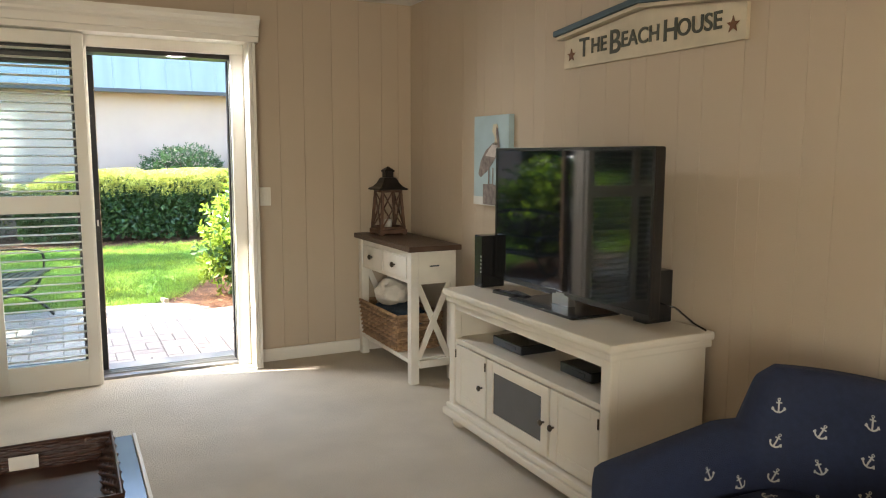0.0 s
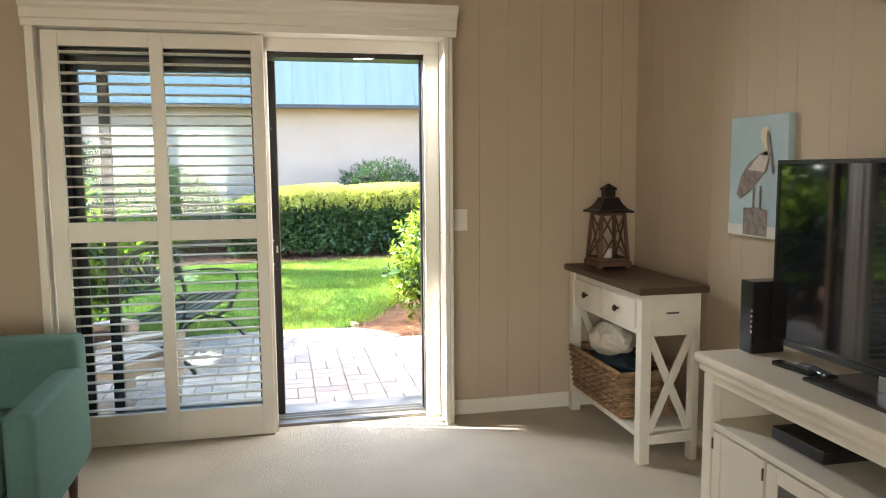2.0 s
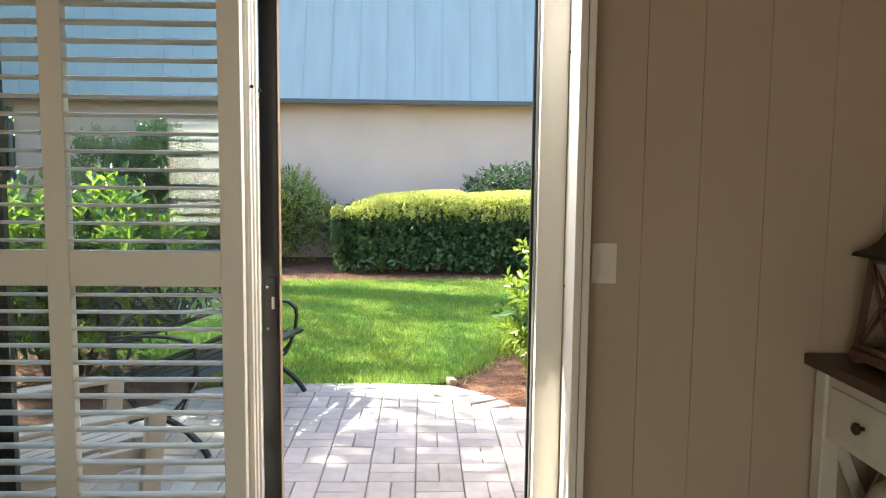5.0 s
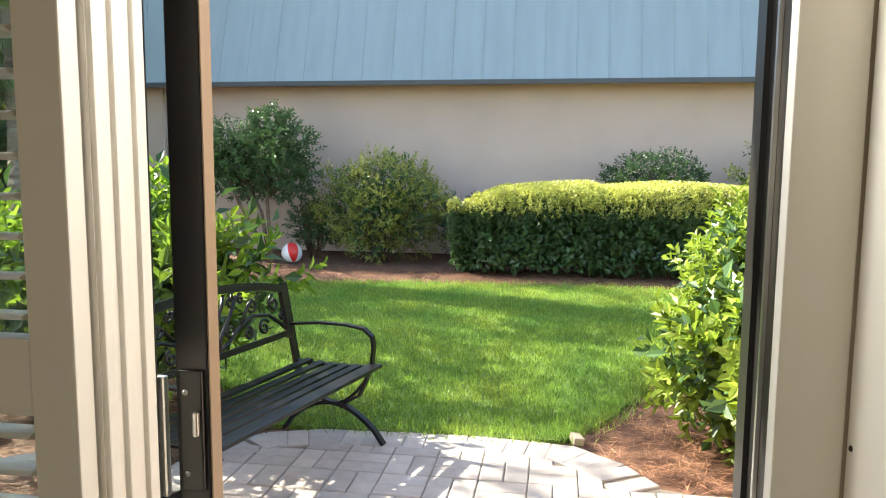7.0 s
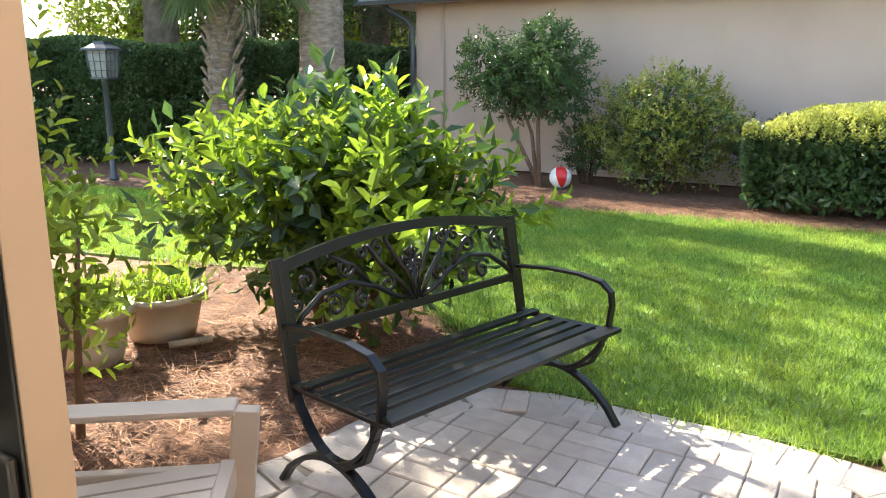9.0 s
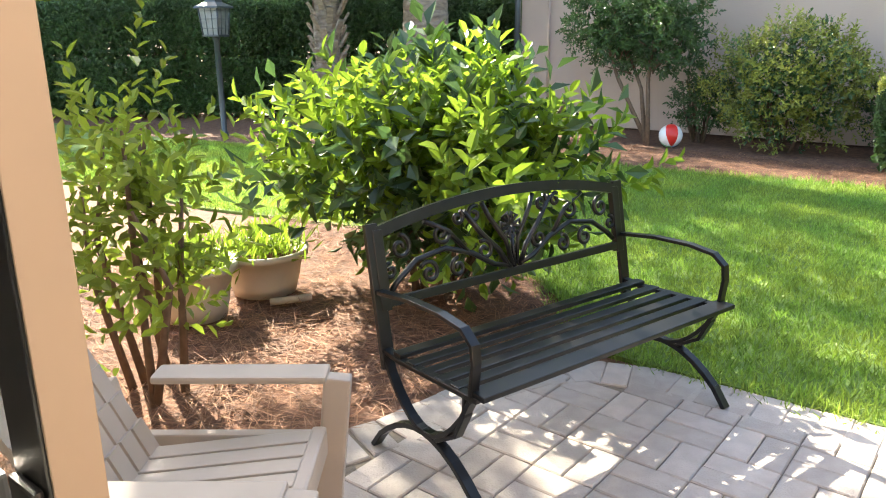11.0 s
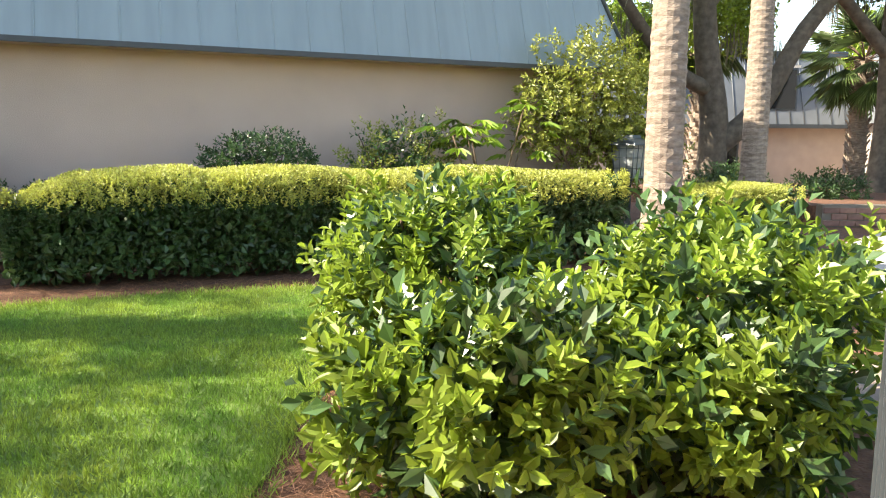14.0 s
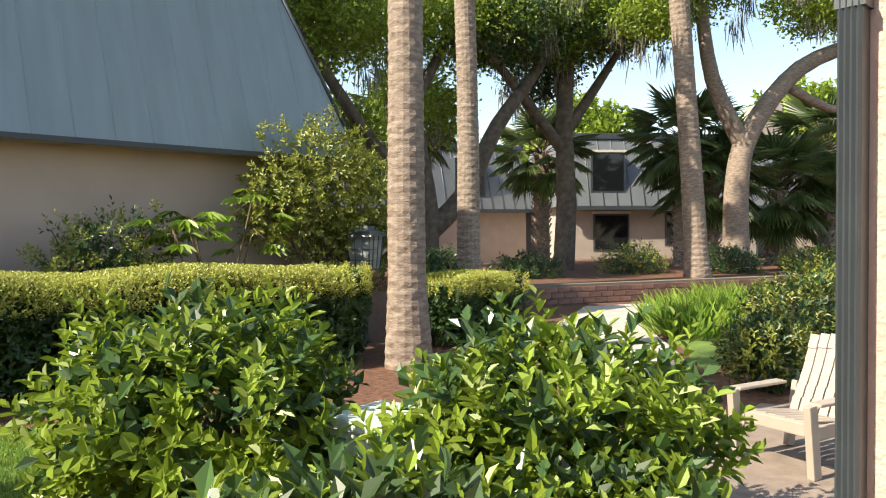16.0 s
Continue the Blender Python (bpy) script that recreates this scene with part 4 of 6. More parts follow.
# pine straw
SBEDS = [[(-4.2, 5.4), (-1.35, 5.4), (-1.2, 6.9), (-1.1, 7.48), (-0.85, 7.88), (-1.4, 8.4), (-2.0, 8.95), (-2.8, 9.15), (-4.2, 8.8)], [(1.25, 7.48), (2.4, 7.1), (2.6, 9.0), (2.9, 12.5), (2.55, 12.6), (1.8, 9.9), (1.1, 8.33), (0.85, 7.96)],
         [(-6, 11.8), (-3.1, 12.65), (-1, 13.0), (2.3, 13.05), (3, 13.6), (-0.5, 14.2), (-6, 14.5)]]
sx, sy = [], []
for i, (bed, k) in enumerate(zip(SBEDS, (26000, 9000, 16000))):
    a, b, rng = scatter(bed, k, 20 + i)
    sx.append(a)
    sy.append(b)
sx, sy = np.concatenate(sx), np.concatenate(sy)
rng = np.random.default_rng(5)
sp = np.stack([sx, sy, GZ - 0.03 + rng.random(len(sx)) * 0.03], 1)
ang = rng.uniform(0, 6.28, len(sx))
sd = np.stack([np.cos(ang), np.sin(ang), rng.normal(scale=0.18, size=len(sx))], 1)
tagged(leaf_mesh("pine_straw", sp, sd, np.tile([0, 0, 1.0], (len(sx), 1)), rng.uniform(0.08, 0.18, len(sx)), rng.uniform(0.003, 0.006, len(sx)), STRAW, four=False), "loose rust-brown pine needles on the beds", "pine straw", "", "stuff")

# ---- neighbouring building ----
hb = thing("neighbour_building", 0.5, 16.0, GZ, "pinkish tan stucco building with a blue-grey metal mansard roof", "building")


def hpart(name, bm, m, parent=hb, label=""):
    o = part(name, bm, m, parent, label)
    o.matrix_parent_inverse = hb.matrix_basis.inverted() if parent == hb else Matrix.Identity(4)
    return o


hpart("wall", box(-6.45, 7.4, 16.0, 26.0, GZ, 2.75), STUCCO)
bm = bmesh.new()
E0, E1, YE, ZE, ZT, IN = -7.4, 8.1, 15.55, 2.60, 6.6, 1.35
lo = [bm.verts.new(p) for p in ((E0, YE, ZE), (E1, YE, ZE), (E1, 27, ZE), (E0, 27, ZE))]
hi = [bm.verts.new(p) for p in ((E0 + IN, YE + IN, ZT), (E1 - IN, YE + IN, ZT), (E1 - IN, 26, ZT), (E0 + IN, 26, ZT))]
for i in range(4):
    j = (i + 1) % 4
    bm.faces.new((lo[i], lo[j], hi[j], hi[i]))
bm.faces.new(hi)
bm.faces.new(list(reversed(lo)))
roof = hpart("roof", bm, ROOF)
bm = box(E0 - 0.02, E1 + 0.02, YE - 0.025, YE + 0.02, ZE - 0.05, ZE + 0.02)
hpart("drip_edge", bm, mat("dark_drip_edge", (0.05, 0.055, 0.06), 0.5), hb)
x = E0 + 0.3
while x < E1 - 0.1:
    z1 = ZT
    if x < E0 + IN:
        z1 = ZE + (x - E0) / IN * (ZT - ZE)
    if x > E1 - IN:
        z1 = ZE + (E1 - x) / IN * (ZT - ZE)
    bm = bmesh.new()
    y1 = YE + (z1 - ZE) / (ZT - ZE) * IN
    vs = [bm.verts.new(p) for p in ((x - 0.008, YE - 0.012, ZE), (x + 0.008, YE - 0.012, ZE), (x + 0.012, y1 - 0.012, z1), (x - 0.012, y1 - 0.012, z1),
                                    (x - 0.018, YE + 0.01, ZE), (x + 0.018, YE + 0.01, ZE), (x + 0.018, y1 + 0.01, z1), (x - 0.018, y1 + 0.01, z1))]
    for q in ((0, 1, 2, 3), (4, 0, 3, 7), (1, 5, 6, 2), (4, 5, 1, 0), (3, 2, 6, 7)):
        bm.faces.new([vs[i] for i in q])
    hpart("roof_seam", bm, ROOF)
    x += 0.475
for xe, xt in ((E0, E0 + IN), (E1, E1 - IN)):
    bm = tube(bmesh.new(), [(xe, YE - 0.01, ZE), (xt, YE + IN - 0.01, ZT)], 0.035, 6)
    hpart("hip_cap", bm, GUTTER)
bm = tube(bmesh.new(), [(-6.95, 15.75, 2.6), (-6.9, 15.78, 2.5), (-6.62, 15.95, 2.32), (-6.5, 15.95, 2.2), (-6.5, 15.95, GZ)], 0.05, 8)
hpart("downspout", bm, GUTTER)
hpart("soffit", box(E0 + 0.05, E1 - 0.05, YE + 0.02, 16.0, ZE - 0.03, ZE - 0.005), STUCCO)
hpart("wall_pipe", tube(bmesh.new(), [(-5.9, 15.97, GZ), (-5.9, 15.97, 2.6)], 0.02, 6), STUCCO)

# ---- own building outside ----
wing = structure("wall_wing", box(2.856, 3.14, YO, 6.838, GZ - 0.05, 3.2, 0.01), STUCCO_W, "rough pink-tan stucco wing wall beside the patio", "wall")
bm = bmesh.new()
prof = [(0, 0), (0.012, -0.008), (0.024, 0), (0.036, -0.008), (0.048, 0), (0.06, -0.008), (0.072, 0), (0.084, -0.008), (0.096, 0)]
rows = []
for z in (GZ + 0.02, 3.3):
    rows.append([bm.verts.new((2.792 + q, 6.783 + p * 0.625, z)) for p, q in prof] + [bm.verts.new((2.854, 6.843, z)), bm.verts.new((2.854, 6.783, z))])
for i in range(len(rows[0])):
    j = (i + 1) % len(rows[0])
    bm.faces.new((rows[0][i], rows[0][j], rows[1][j], rows[1][i]))
spout = tagged(part("downspout", bm, GUTTER), "dark grey ribbed metal downspout on the stucco wall", "downspout")
part("strap", box(2.786, 2.857, 6.775, 6.85, 2.05, 2.08), GUTTER, spout)
structure("eave", box(-6, 3.15, YO - 0.02, YO + 0.27, 2.5, 2.75), STUCCO, "tan roof overhang above the patio door", "eave")
structure("outer_wall_face", box(-6, -0.92, YO + 0.002, YO + 0.03, GZ - 0.05, 2.5), STUCCO_W, "tan stucco outer wall", "wall")
structure("outer_wall_face_east", box(1.06, 2.855, YO + 0.002, YO + 0.03, GZ - 0.05, 2.5), STUCCO_W, "tan stucco outer wall", "wall")


# ---- bench ----
def garden_bench():
    """Local x runs along the seat, y points back, z up from the ground."""
    t = thing("garden_bench", 0, 0, 0, "black cast-iron and steel park bench with scrollwork backrest", "bench")
    Wd = 1.24
    for s in (-1, 1):
        x = s * Wd / 2
        bm = bmesh.new()
        # back post with the arm and the seat rail in one bent bar
        def bar(pts, w=0.034, th=0.014):
            for (y0, z0), (y1, z1) in zip(pts, pts[1:]):
                a = math.atan2(z1 - z0, y1 - y0)
                L = math.hypot(y1 - y0, z1 - z0) + th * 0.6
                m = pose(x, (y0 + y1) / 2, (z0 + z1) / 2, math.degrees(a), 0, 0)
                add_box(bm, -w / 2, w / 2, -L / 2, L / 2, -th / 2, th / 2, 0.003, m)
        bar([(0.165, 0.34), (0.215, 0.60), (0.257, 0.82)], 0.05, 0.018)
        bar([(0.20, 0.60), (0.02, 0.622), (-0.14, 0.625), (-0.25, 0.612), (-0.298, 0.575), (-0.306, 0.52), (-0.296, 0.44), (-0.296, 0.40)])
        bar([(0.18, 0.40), (0.08, 0.392), (-0.1, 0.40), (-0.32, 0.41)], 0.034, 0.016)
        arc = [(0.18 - 0.47 * i / 12, 0.395 - 0.205 * math.sin(math.pi * i / 12) ** 0.8) for i in range(13)]
        bar(arc, 0.034, 0.016)
        leg = [(-0.31 + 0.62 * i / 12, 0.19 * math.sin(math.pi * (0.5 + (i - 6) / 12 * 0.98)) ** 0.8 if 0 < i < 12 else 0.0) for i in range(13)]
        bar([(y - 0.05, max(z, 0.003)) for y, z in leg], 0.036, 0.02)
        bar([(-0.12, 0.19), (-0.22, 0.25), (-0.265, 0.34), (-0.268, 0.40)], 0.034, 0.014)
        part("side_frame", bm, IRON, t)
    for i, (y, z) in enumerate(((-0.315, 0.414), (-0.212, 0.400), (-0.135, 0.393), (-0.058, 0.389), (0.019, 0.391), (0.096, 0.399))):
        w = 0.075 if i == 0 else 0.045
        part("slat", box(-Wd / 2 - 0.01, Wd / 2 + 0.01, y - w / 2, y + w / 2, z, z + 0.018, 0.004), IRON, t)
    # backrest frame, leaning back, with an arched top
    tilt = pose(0, 0.178, 0.40, -11, 0, 0)
    bm = bmesh.new()
    def bent(pts, r=0.012):
        tube(bm, [tilt @ Vector((px, 0, pz)) for px, pz in pts], r, 6)
    hw = Wd / 2 - 0.02
    for i in range(16):
        xa, xb = -hw + 2 * hw * i / 16, -hw + 2 * hw * (i + 1) / 16
        za, zb = [0.40 + 0.07 * (1 - (q / hw) ** 2) for q in (xa, xb)]
        L = math.hypot(xb - xa, zb - za) + 0.006
        add_box(bm, -L / 2, L / 2, -0.012, 0.012, -0.02, 0.02, 0.0, tilt @ pose((xa + xb) / 2, 0, (za + zb) / 2, 0, -math.degrees(math.atan2(zb - za, xb - xa)), 0))
    add_box(bm, -hw, hw, -0.012, 0.012, 0.14, 0.172, 0.003, tilt)
    for s in (-1, 1):
        add_box(bm, s * hw - 0.02, s * hw + 0.02, -0.014, 0.014, 0.13, 0.41, 0.003, tilt)
    part("backrest_frame", bm, IRON, t)
    bm = bmesh.new()
    rs = 0.0085
    def spiral(cx, cz, r, start, turns, way):
        n = int(12 * turns) + 4
        pts = []
        for i in range(n):
            f = i / (n - 1)
            a = start + way * f * turns * 6.283
            q = r * (1 - 0.8 * f)
            pts.append((cx + q * math.cos(a), cz + q * math.sin(a)))
        bent(pts, rs)
    for s in (-1, 1):
        bent([(s * 0.02, 0.18), (s * 0.10, 0.20), (s * 0.2, 0.26), (s * 0.32, 0.30), (s * 0.45, 0.28), (s * 0.54, 0.22), (s * 0.57, 0.19)], 0.011)
        bent([(s * 0.03, 0.18), (s * 0.07, 0.25), (s * 0.15, 0.33), (s * 0.22, 0.42)], 0.011)
        bent([(s * 0.01, 0.18), (s * 0.03, 0.28), (s * 0.1, 0.38), (s * 0.13, 0.44)], 0.010)
        bent([(s * 0.22, 0.27), (s * 0.30, 0.36), (s * 0.40, 0.41)], 0.010)
        spiral(s * 0.51, 0.335, 0.045, 1.57, 1.3, s)
        spiral(s * 0.40, 0.225, 0.045, 0.5 if s > 0 else 2.6, 1.3, s)
        spiral(s * 0.27, 0.22, 0.036, 1.57, 1.3, -s)
        spiral(s * 0.33, 0.355, 0.04, 0.0 if s < 0 else 3.14, 1.3, s)
        spiral(s * 0.17, 0.40, 0.035, 1.0, 1.2, -s)
        spiral(s * 0.14, 0.26, 0.04, 2.0, 1.3, s)
        spiral(s * 0.56, 0.26, 0.03, 1.57, 1.2, -s)
        spiral(s * 0.25, 0.40, 0.028, 1.0, 1.1, s)
    for r, n in ((0.05, 6), (0.025, 5)):
        for i in range(n):
            a = 6.283 * i / n
            bent([(r * 0.3 * math.cos(a), 0.335 + r * 0.3 * math.sin(a)), (r * math.cos(a + 0.3), 0.335 + r * math.sin(a + 0.3)), (r * math.cos(a - 0.3), 0.335 + r * math.sin(a - 0.3)), (r * 0.3 * math.cos(a), 0.335 + r * 0.3 * math.sin(a))], 0.008)
    bent([(0, 0.17), (0, 0.30)], 0.009)
    part("scrollwork", bm, IRON, t)
    return t


bench = garden_bench()
bench.matrix_basis = pose(-0.645, 7.205, GZ + 0.002, 0, 0, 75.5)


# ---- chairs of moulded resin ----
def resin_chair(x, y, rz, label):
    t = thing("adirondack_chair", x, y, GZ, label, "chair", rz, "resin garden chairs")
    for i in range(6):
        a = -0.24 + i * 0.082
        m = pose(a + 0.035, 0, 0.36, -7, 0, 0)
        bm = bmesh.new()
        add_box(bm, -0.036, 0.036, -0.30, 0.24, -0.012, 0.012, 0.006, m)
        part("seat_slat", bm, RESIN, t)
    bm = bmesh.new()
    add_box(bm, -0.25, 0.27, -0.34, -0.29, 0.30, 0.405, 0.012)
    part("seat_front", bm, RESIN, t)
    for i in range(6):
        a = -0.215 + i * 0.086
        top = 0.70 - 0.55 * a * a
        m = pose(a, 0.22, 0.33, -24, 0, 0)
        bm = bmesh.new()
        n = 6
        for j in range(n):
            z0, z1 = top * j / n, top * (j + 1) / n
            w = 0.036 + 0.004 * j / n
            add_box(bm, -w, w, -0.01 + 0.03 * math.sin(j / n * 3.1), 0.012 + 0.03 * math.sin(j / n * 3.1), z0, z1 + 0.012, 0.0, m)
        part("back_slat", bm, RESIN, t)
    for s in (-1, 1):
        bm = bmesh.new()
        add_box(bm, s * 0.345 - 0.055, s * 0.345 + 0.055, -0.34, 0.24, 0.545, 0.572, 0.01)
        part("armrest", bm, RESIN, t)
        bm = bmesh.new()
        m = pose(s * 0.335, -0.31, 0.0, 6, 0, 0)
        add_box(bm, -0.03, 0.03, -0.05, 0.04, 0, 0.56, 0.008, m)
        part("front_leg", bm, RESIN, t)
        bm = bmesh.new()
        m = pose(s * 0.315, 0.3, 0.0, -12, 0, 0)
        add_box(bm, -0.025, 0.025, -0.05, 0.04, 0, 0.56, 0.008, m)
        part("rear_leg", bm, RESIN, t)
        bm = bmesh.new()
        add_box(bm, s * 0.29 - 0.02, s * 0.29 + 0.02, -0.32, 0.34, 0.27, 0.37, 0.008)
        part("side_rail", bm, RESIN, t)
    t.scale = (0.88, 0.88, 0.86)
    return t


resin_chair(-0.91, 5.86, 128, "taupe plastic adirondack chair on the pavers by the wall")
resin_chair(6.05, 8.1, -105, "taupe plastic adirondack chair on the neighbouring patio")


# ---- pots, lamps, ball, small things ----
def plant_pot(x, y, r, h, label, seed, material):
    t = thing("plant_pot", x, y, GZ, label, "plant pot", 0, "flower pots by the bush")
    bm = lathe(bmesh.new(), [(r * 0.72, 0), (r * 0.8, h * 0.3), (r * 0.92, h * 0.84), (r * 1.04, h * 0.85), (r * 1.06, h), (r * 0.96, h), (r * 0.9, h * 0.85)], 28)
    part("pot", bm, material, t)
    part("soil", lathe(bmesh.new(), [(0.02, h * 0.8), (r * 0.9, h * 0.84), (0.02, h * 0.9)], 20), MULCH, t)
    rg = np.random.default_rng(seed)
    k = 260
    p = rg.normal(scale=r * 0.45, size=(k, 3)) * [1, 1, 0] + [0, 0, h * 0.86]
    d = rg.normal(scale=0.6, size=(k, 3)) + [0, 0, 1.1]
    P = np.concatenate([p, p + unit(d) * 0.1])
    D = np.concatenate([d, d + rg.normal(scale=0.7, size=d.shape)])
    leaf_mesh("plant", P, D, rg.normal(size=P.shape), rg.uniform(0.06, 0.14, len(P)), 0.014, LEAF_Y, t, four=False)
    return t


plant_pot(-2.72, 7.03, 0.23, 0.30, "cream ribbed plastic pot with a yellow-green plant", 4, POTC)
plant_pot(-2.75, 7.52, 0.25, 0.26, "wide tan plastic pot with a sparse plant", 5, POTC)


def lamp_post(x, y, h, label, wide, double=False):
    t = thing("post_lamp", x, y, GZ, label, "lamp post", 20, "garden post lamps")
    part("post", lathe(bmesh.new(), [(0.07, 0), (0.06, 0.05), (0.042, 0.08), (0.042, h), (0.055, h + 0.01), (0.055, h + 0.05), (0.03, h + 0.07)], 14), GUTTER, t)
    z0 = h + 0.05
    lan = part("lantern_frame", box(-wide * 0.40, wide * 0.40, -wide * 0.40, wide * 0.40, z0, z0 + 0.03, 0.006), GUTTER, t)
    hh = wide * 1.15
    for sx in (-1, 1):
        for sy in (-1, 1):
            bm = tube(bmesh.new(), [(sx * wide * 0.37, sy * wide * 0.37, z0 + 0.02), (sx * wide * 0.46, sy * wide * 0.46, z0 + hh)], 0.012, 5)
            part("corner_bar", bm, GUTTER, t)
    for k in range(4):
        m = Matrix.Rotation(k * math.pi / 2, 4, "Z")
        bm = bmesh.new()
        for u in (-0.33, 0.33):
            tube(bm, [m @ Vector((u * wide * 0.4, wide * 0.375, z0 + 0.02)), m @ Vector((u * wide * 0.48, wide * 0.455, z0 + hh))], 0.005, 4)
        for f in (0.3, 0.62, 0.9):
            q = 0.375 + 0.085 * f
            tube(bm, [m @ Vector((-q * wide, q * wide, z0 + hh * f)), m @ Vector((q * wide, q * wide, z0 + hh * f))], 0.005, 4)
        part("muntin_grid", bm, GUTTER, t)
        bm = bmesh.new()
        vs = [bm.verts.new(m @ Vector(c)) for c in ((-wide * 0.36, wide * 0.365, z0 + 0.03), (wide * 0.36, wide * 0.365, z0 + 0.03), (wide * 0.44, wide * 0.445, z0 + hh), (-wide * 0.44, wide * 0.445, z0 + hh))]
        bm.faces.new(vs)
        part("pane", bm, LAMP_PANE, t)
    part("bulb", lathe(bmesh.new(), [(0.02, z0 + 0.03), (0.025, z0 + 0.1), (0.04, z0 + hh * 0.5), (0.025, z0 + hh * 0.7), (0.005, z0 + hh * 0.75)], 10), FROST, t)
    bm = bmesh.new()
    zr = z0 + hh
    for a, b, c, d in ((0.60, zr, 0.57, zr + 0.025), (0.57, zr + 0.025, 0.26, zr + wide * 0.26), (0.26, zr + wide * 0.26, 0.24, zr + wide * 0.36)):
        lo = [bm.verts.new((sx * a * wide, sy * a * wide, b)) for sx, sy in ((-1, -1), (1, -1), (1, 1), (-1, 1))]
        hi = [bm.verts.new((sx * c * wide, sy * c * wide, d)) for sx, sy in ((-1, -1), (1, -1), (1, 1), (-1, 1))]
        for i in range(4):
            bm.faces.new((lo[i], lo[(i + 1) % 4], hi[(i + 1) % 4], hi[i]))
        bm.faces.new(hi)
        bm.faces.new(list(reversed(lo)))
    part("cap", bm, GUTTER, t)
    return t


lamp_post(-8.88, 11.66, 1.38, "grey-green metal post lamp with a square lantern", 0.34)
lamp_post(7.44, 14.64, 1.0, "grey metal post lamp with a square paned lantern", 0.42)


def beach_ball(x, y, r):
    t = thing("beach_ball", x, y, GZ - 0.02, "inflated beach ball in red, white, blue and green", "ball", 35)
    t.rotation_euler = (radians(20), radians(-25), radians(-95))
    t.location.z = GZ + r - 0.03
    cols = [(0.7, 0.03, 0.02), (0.8, 0.8, 0.78), (0.04, 0.22, 0.55), (0.8, 0.8, 0.78), (0.03, 0.35, 0.15), (0.8, 0.8, 0.78)]
    for i, c in enumerate(cols):
        bm = bmesh.new()
        n, s = 10, 5
        g = [[bm.verts.new((r * math.sin(math.pi * a / n) * math.cos(6.2832 * (i + b / s) / 6), r * math.sin(math.pi * a / n) * math.sin(6.2832 * (i + b / s) / 6), r * math.cos(math.pi * a / n))) for b in range(s + 1)] for a in range(n + 1)]
        for a in range(n):
            for b in range(s):
                bm.faces.new((g[a][b], g[a + 1][b], g[a + 1][b + 1], g[a][b + 1]))
        part("panel", bm, mat("ball_vinyl", c, 0.3, vary=0.03), t, smooth=True)


beach_ball(-3.17, 14.6, 0.155)
bm = bmesh.new()
tube(bm, [(-0.11, 0, 0.025), (0.12, 0.02, 0.03)], 0.022, 8)
log = tagged(part("cut_log", bm, mat("pale_wood", (0.5, 0.4, 0.28), 0.8, vary=0.3, scale=15)), "short pale cut piece of wood on the pine straw", "log")
log.matrix_basis = pose(-2.46, 7.46, GZ - 0.01, 0, 0, 50)
bm = box(-0.03, 0.03, -0.05, 0.05, 0, 0.045, 0.012)
st = tagged(part("stone", bm, mat("pale_stone", (0.36, 0.30, 0.23), 0.8, vary=0.2)), "small pale stone at the lawn edge", "stone")
st.matrix_basis = pose(0.868, 7.94, GZ - 0.01, 0, 8, 15)
ub = thing("utility_box", 3.0, 8.95, GZ, "pale green metal utility box among the shrubs", "utility box", 8)
UBM = mat("pale_green_metal", (0.50, 0.58, 0.52), 0.45, vary=0.06)
part("body", box(-0.19, 0.19, -0.17, 0.17, 0, 0.67, 0.01), UBM, ub)
part("lid", box(-0.21, 0.21, -0.19, 0.19, 0.67, 0.73, 0.015), UBM, ub)

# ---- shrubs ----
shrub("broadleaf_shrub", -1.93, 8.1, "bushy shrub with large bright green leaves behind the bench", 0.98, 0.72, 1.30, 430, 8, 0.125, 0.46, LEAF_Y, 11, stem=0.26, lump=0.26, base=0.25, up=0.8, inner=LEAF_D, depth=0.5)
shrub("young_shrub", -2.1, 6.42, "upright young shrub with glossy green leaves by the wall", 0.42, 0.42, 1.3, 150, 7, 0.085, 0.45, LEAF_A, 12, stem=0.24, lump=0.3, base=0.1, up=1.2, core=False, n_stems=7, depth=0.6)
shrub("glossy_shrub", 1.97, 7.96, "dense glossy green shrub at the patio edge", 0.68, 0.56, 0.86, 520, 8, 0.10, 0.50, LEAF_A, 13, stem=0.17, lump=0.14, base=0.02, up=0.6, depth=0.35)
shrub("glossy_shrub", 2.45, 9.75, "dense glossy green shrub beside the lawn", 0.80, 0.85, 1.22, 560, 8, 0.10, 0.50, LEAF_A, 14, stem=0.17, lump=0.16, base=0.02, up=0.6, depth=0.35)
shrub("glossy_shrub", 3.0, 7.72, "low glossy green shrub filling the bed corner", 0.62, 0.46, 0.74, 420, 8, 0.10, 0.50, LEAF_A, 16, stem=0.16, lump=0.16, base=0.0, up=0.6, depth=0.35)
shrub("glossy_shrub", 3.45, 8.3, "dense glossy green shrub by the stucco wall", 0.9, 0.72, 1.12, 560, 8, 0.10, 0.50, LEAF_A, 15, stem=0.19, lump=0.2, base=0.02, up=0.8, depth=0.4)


# young hedge leaves, made paler so the top looks sunlit
SUNLEAF = mat("sunlit_new_hedge_leaf", (0.46, 0.48, 0.11), 0.45, vary=0.25, scale=3, per=0.3, trans=0.3)


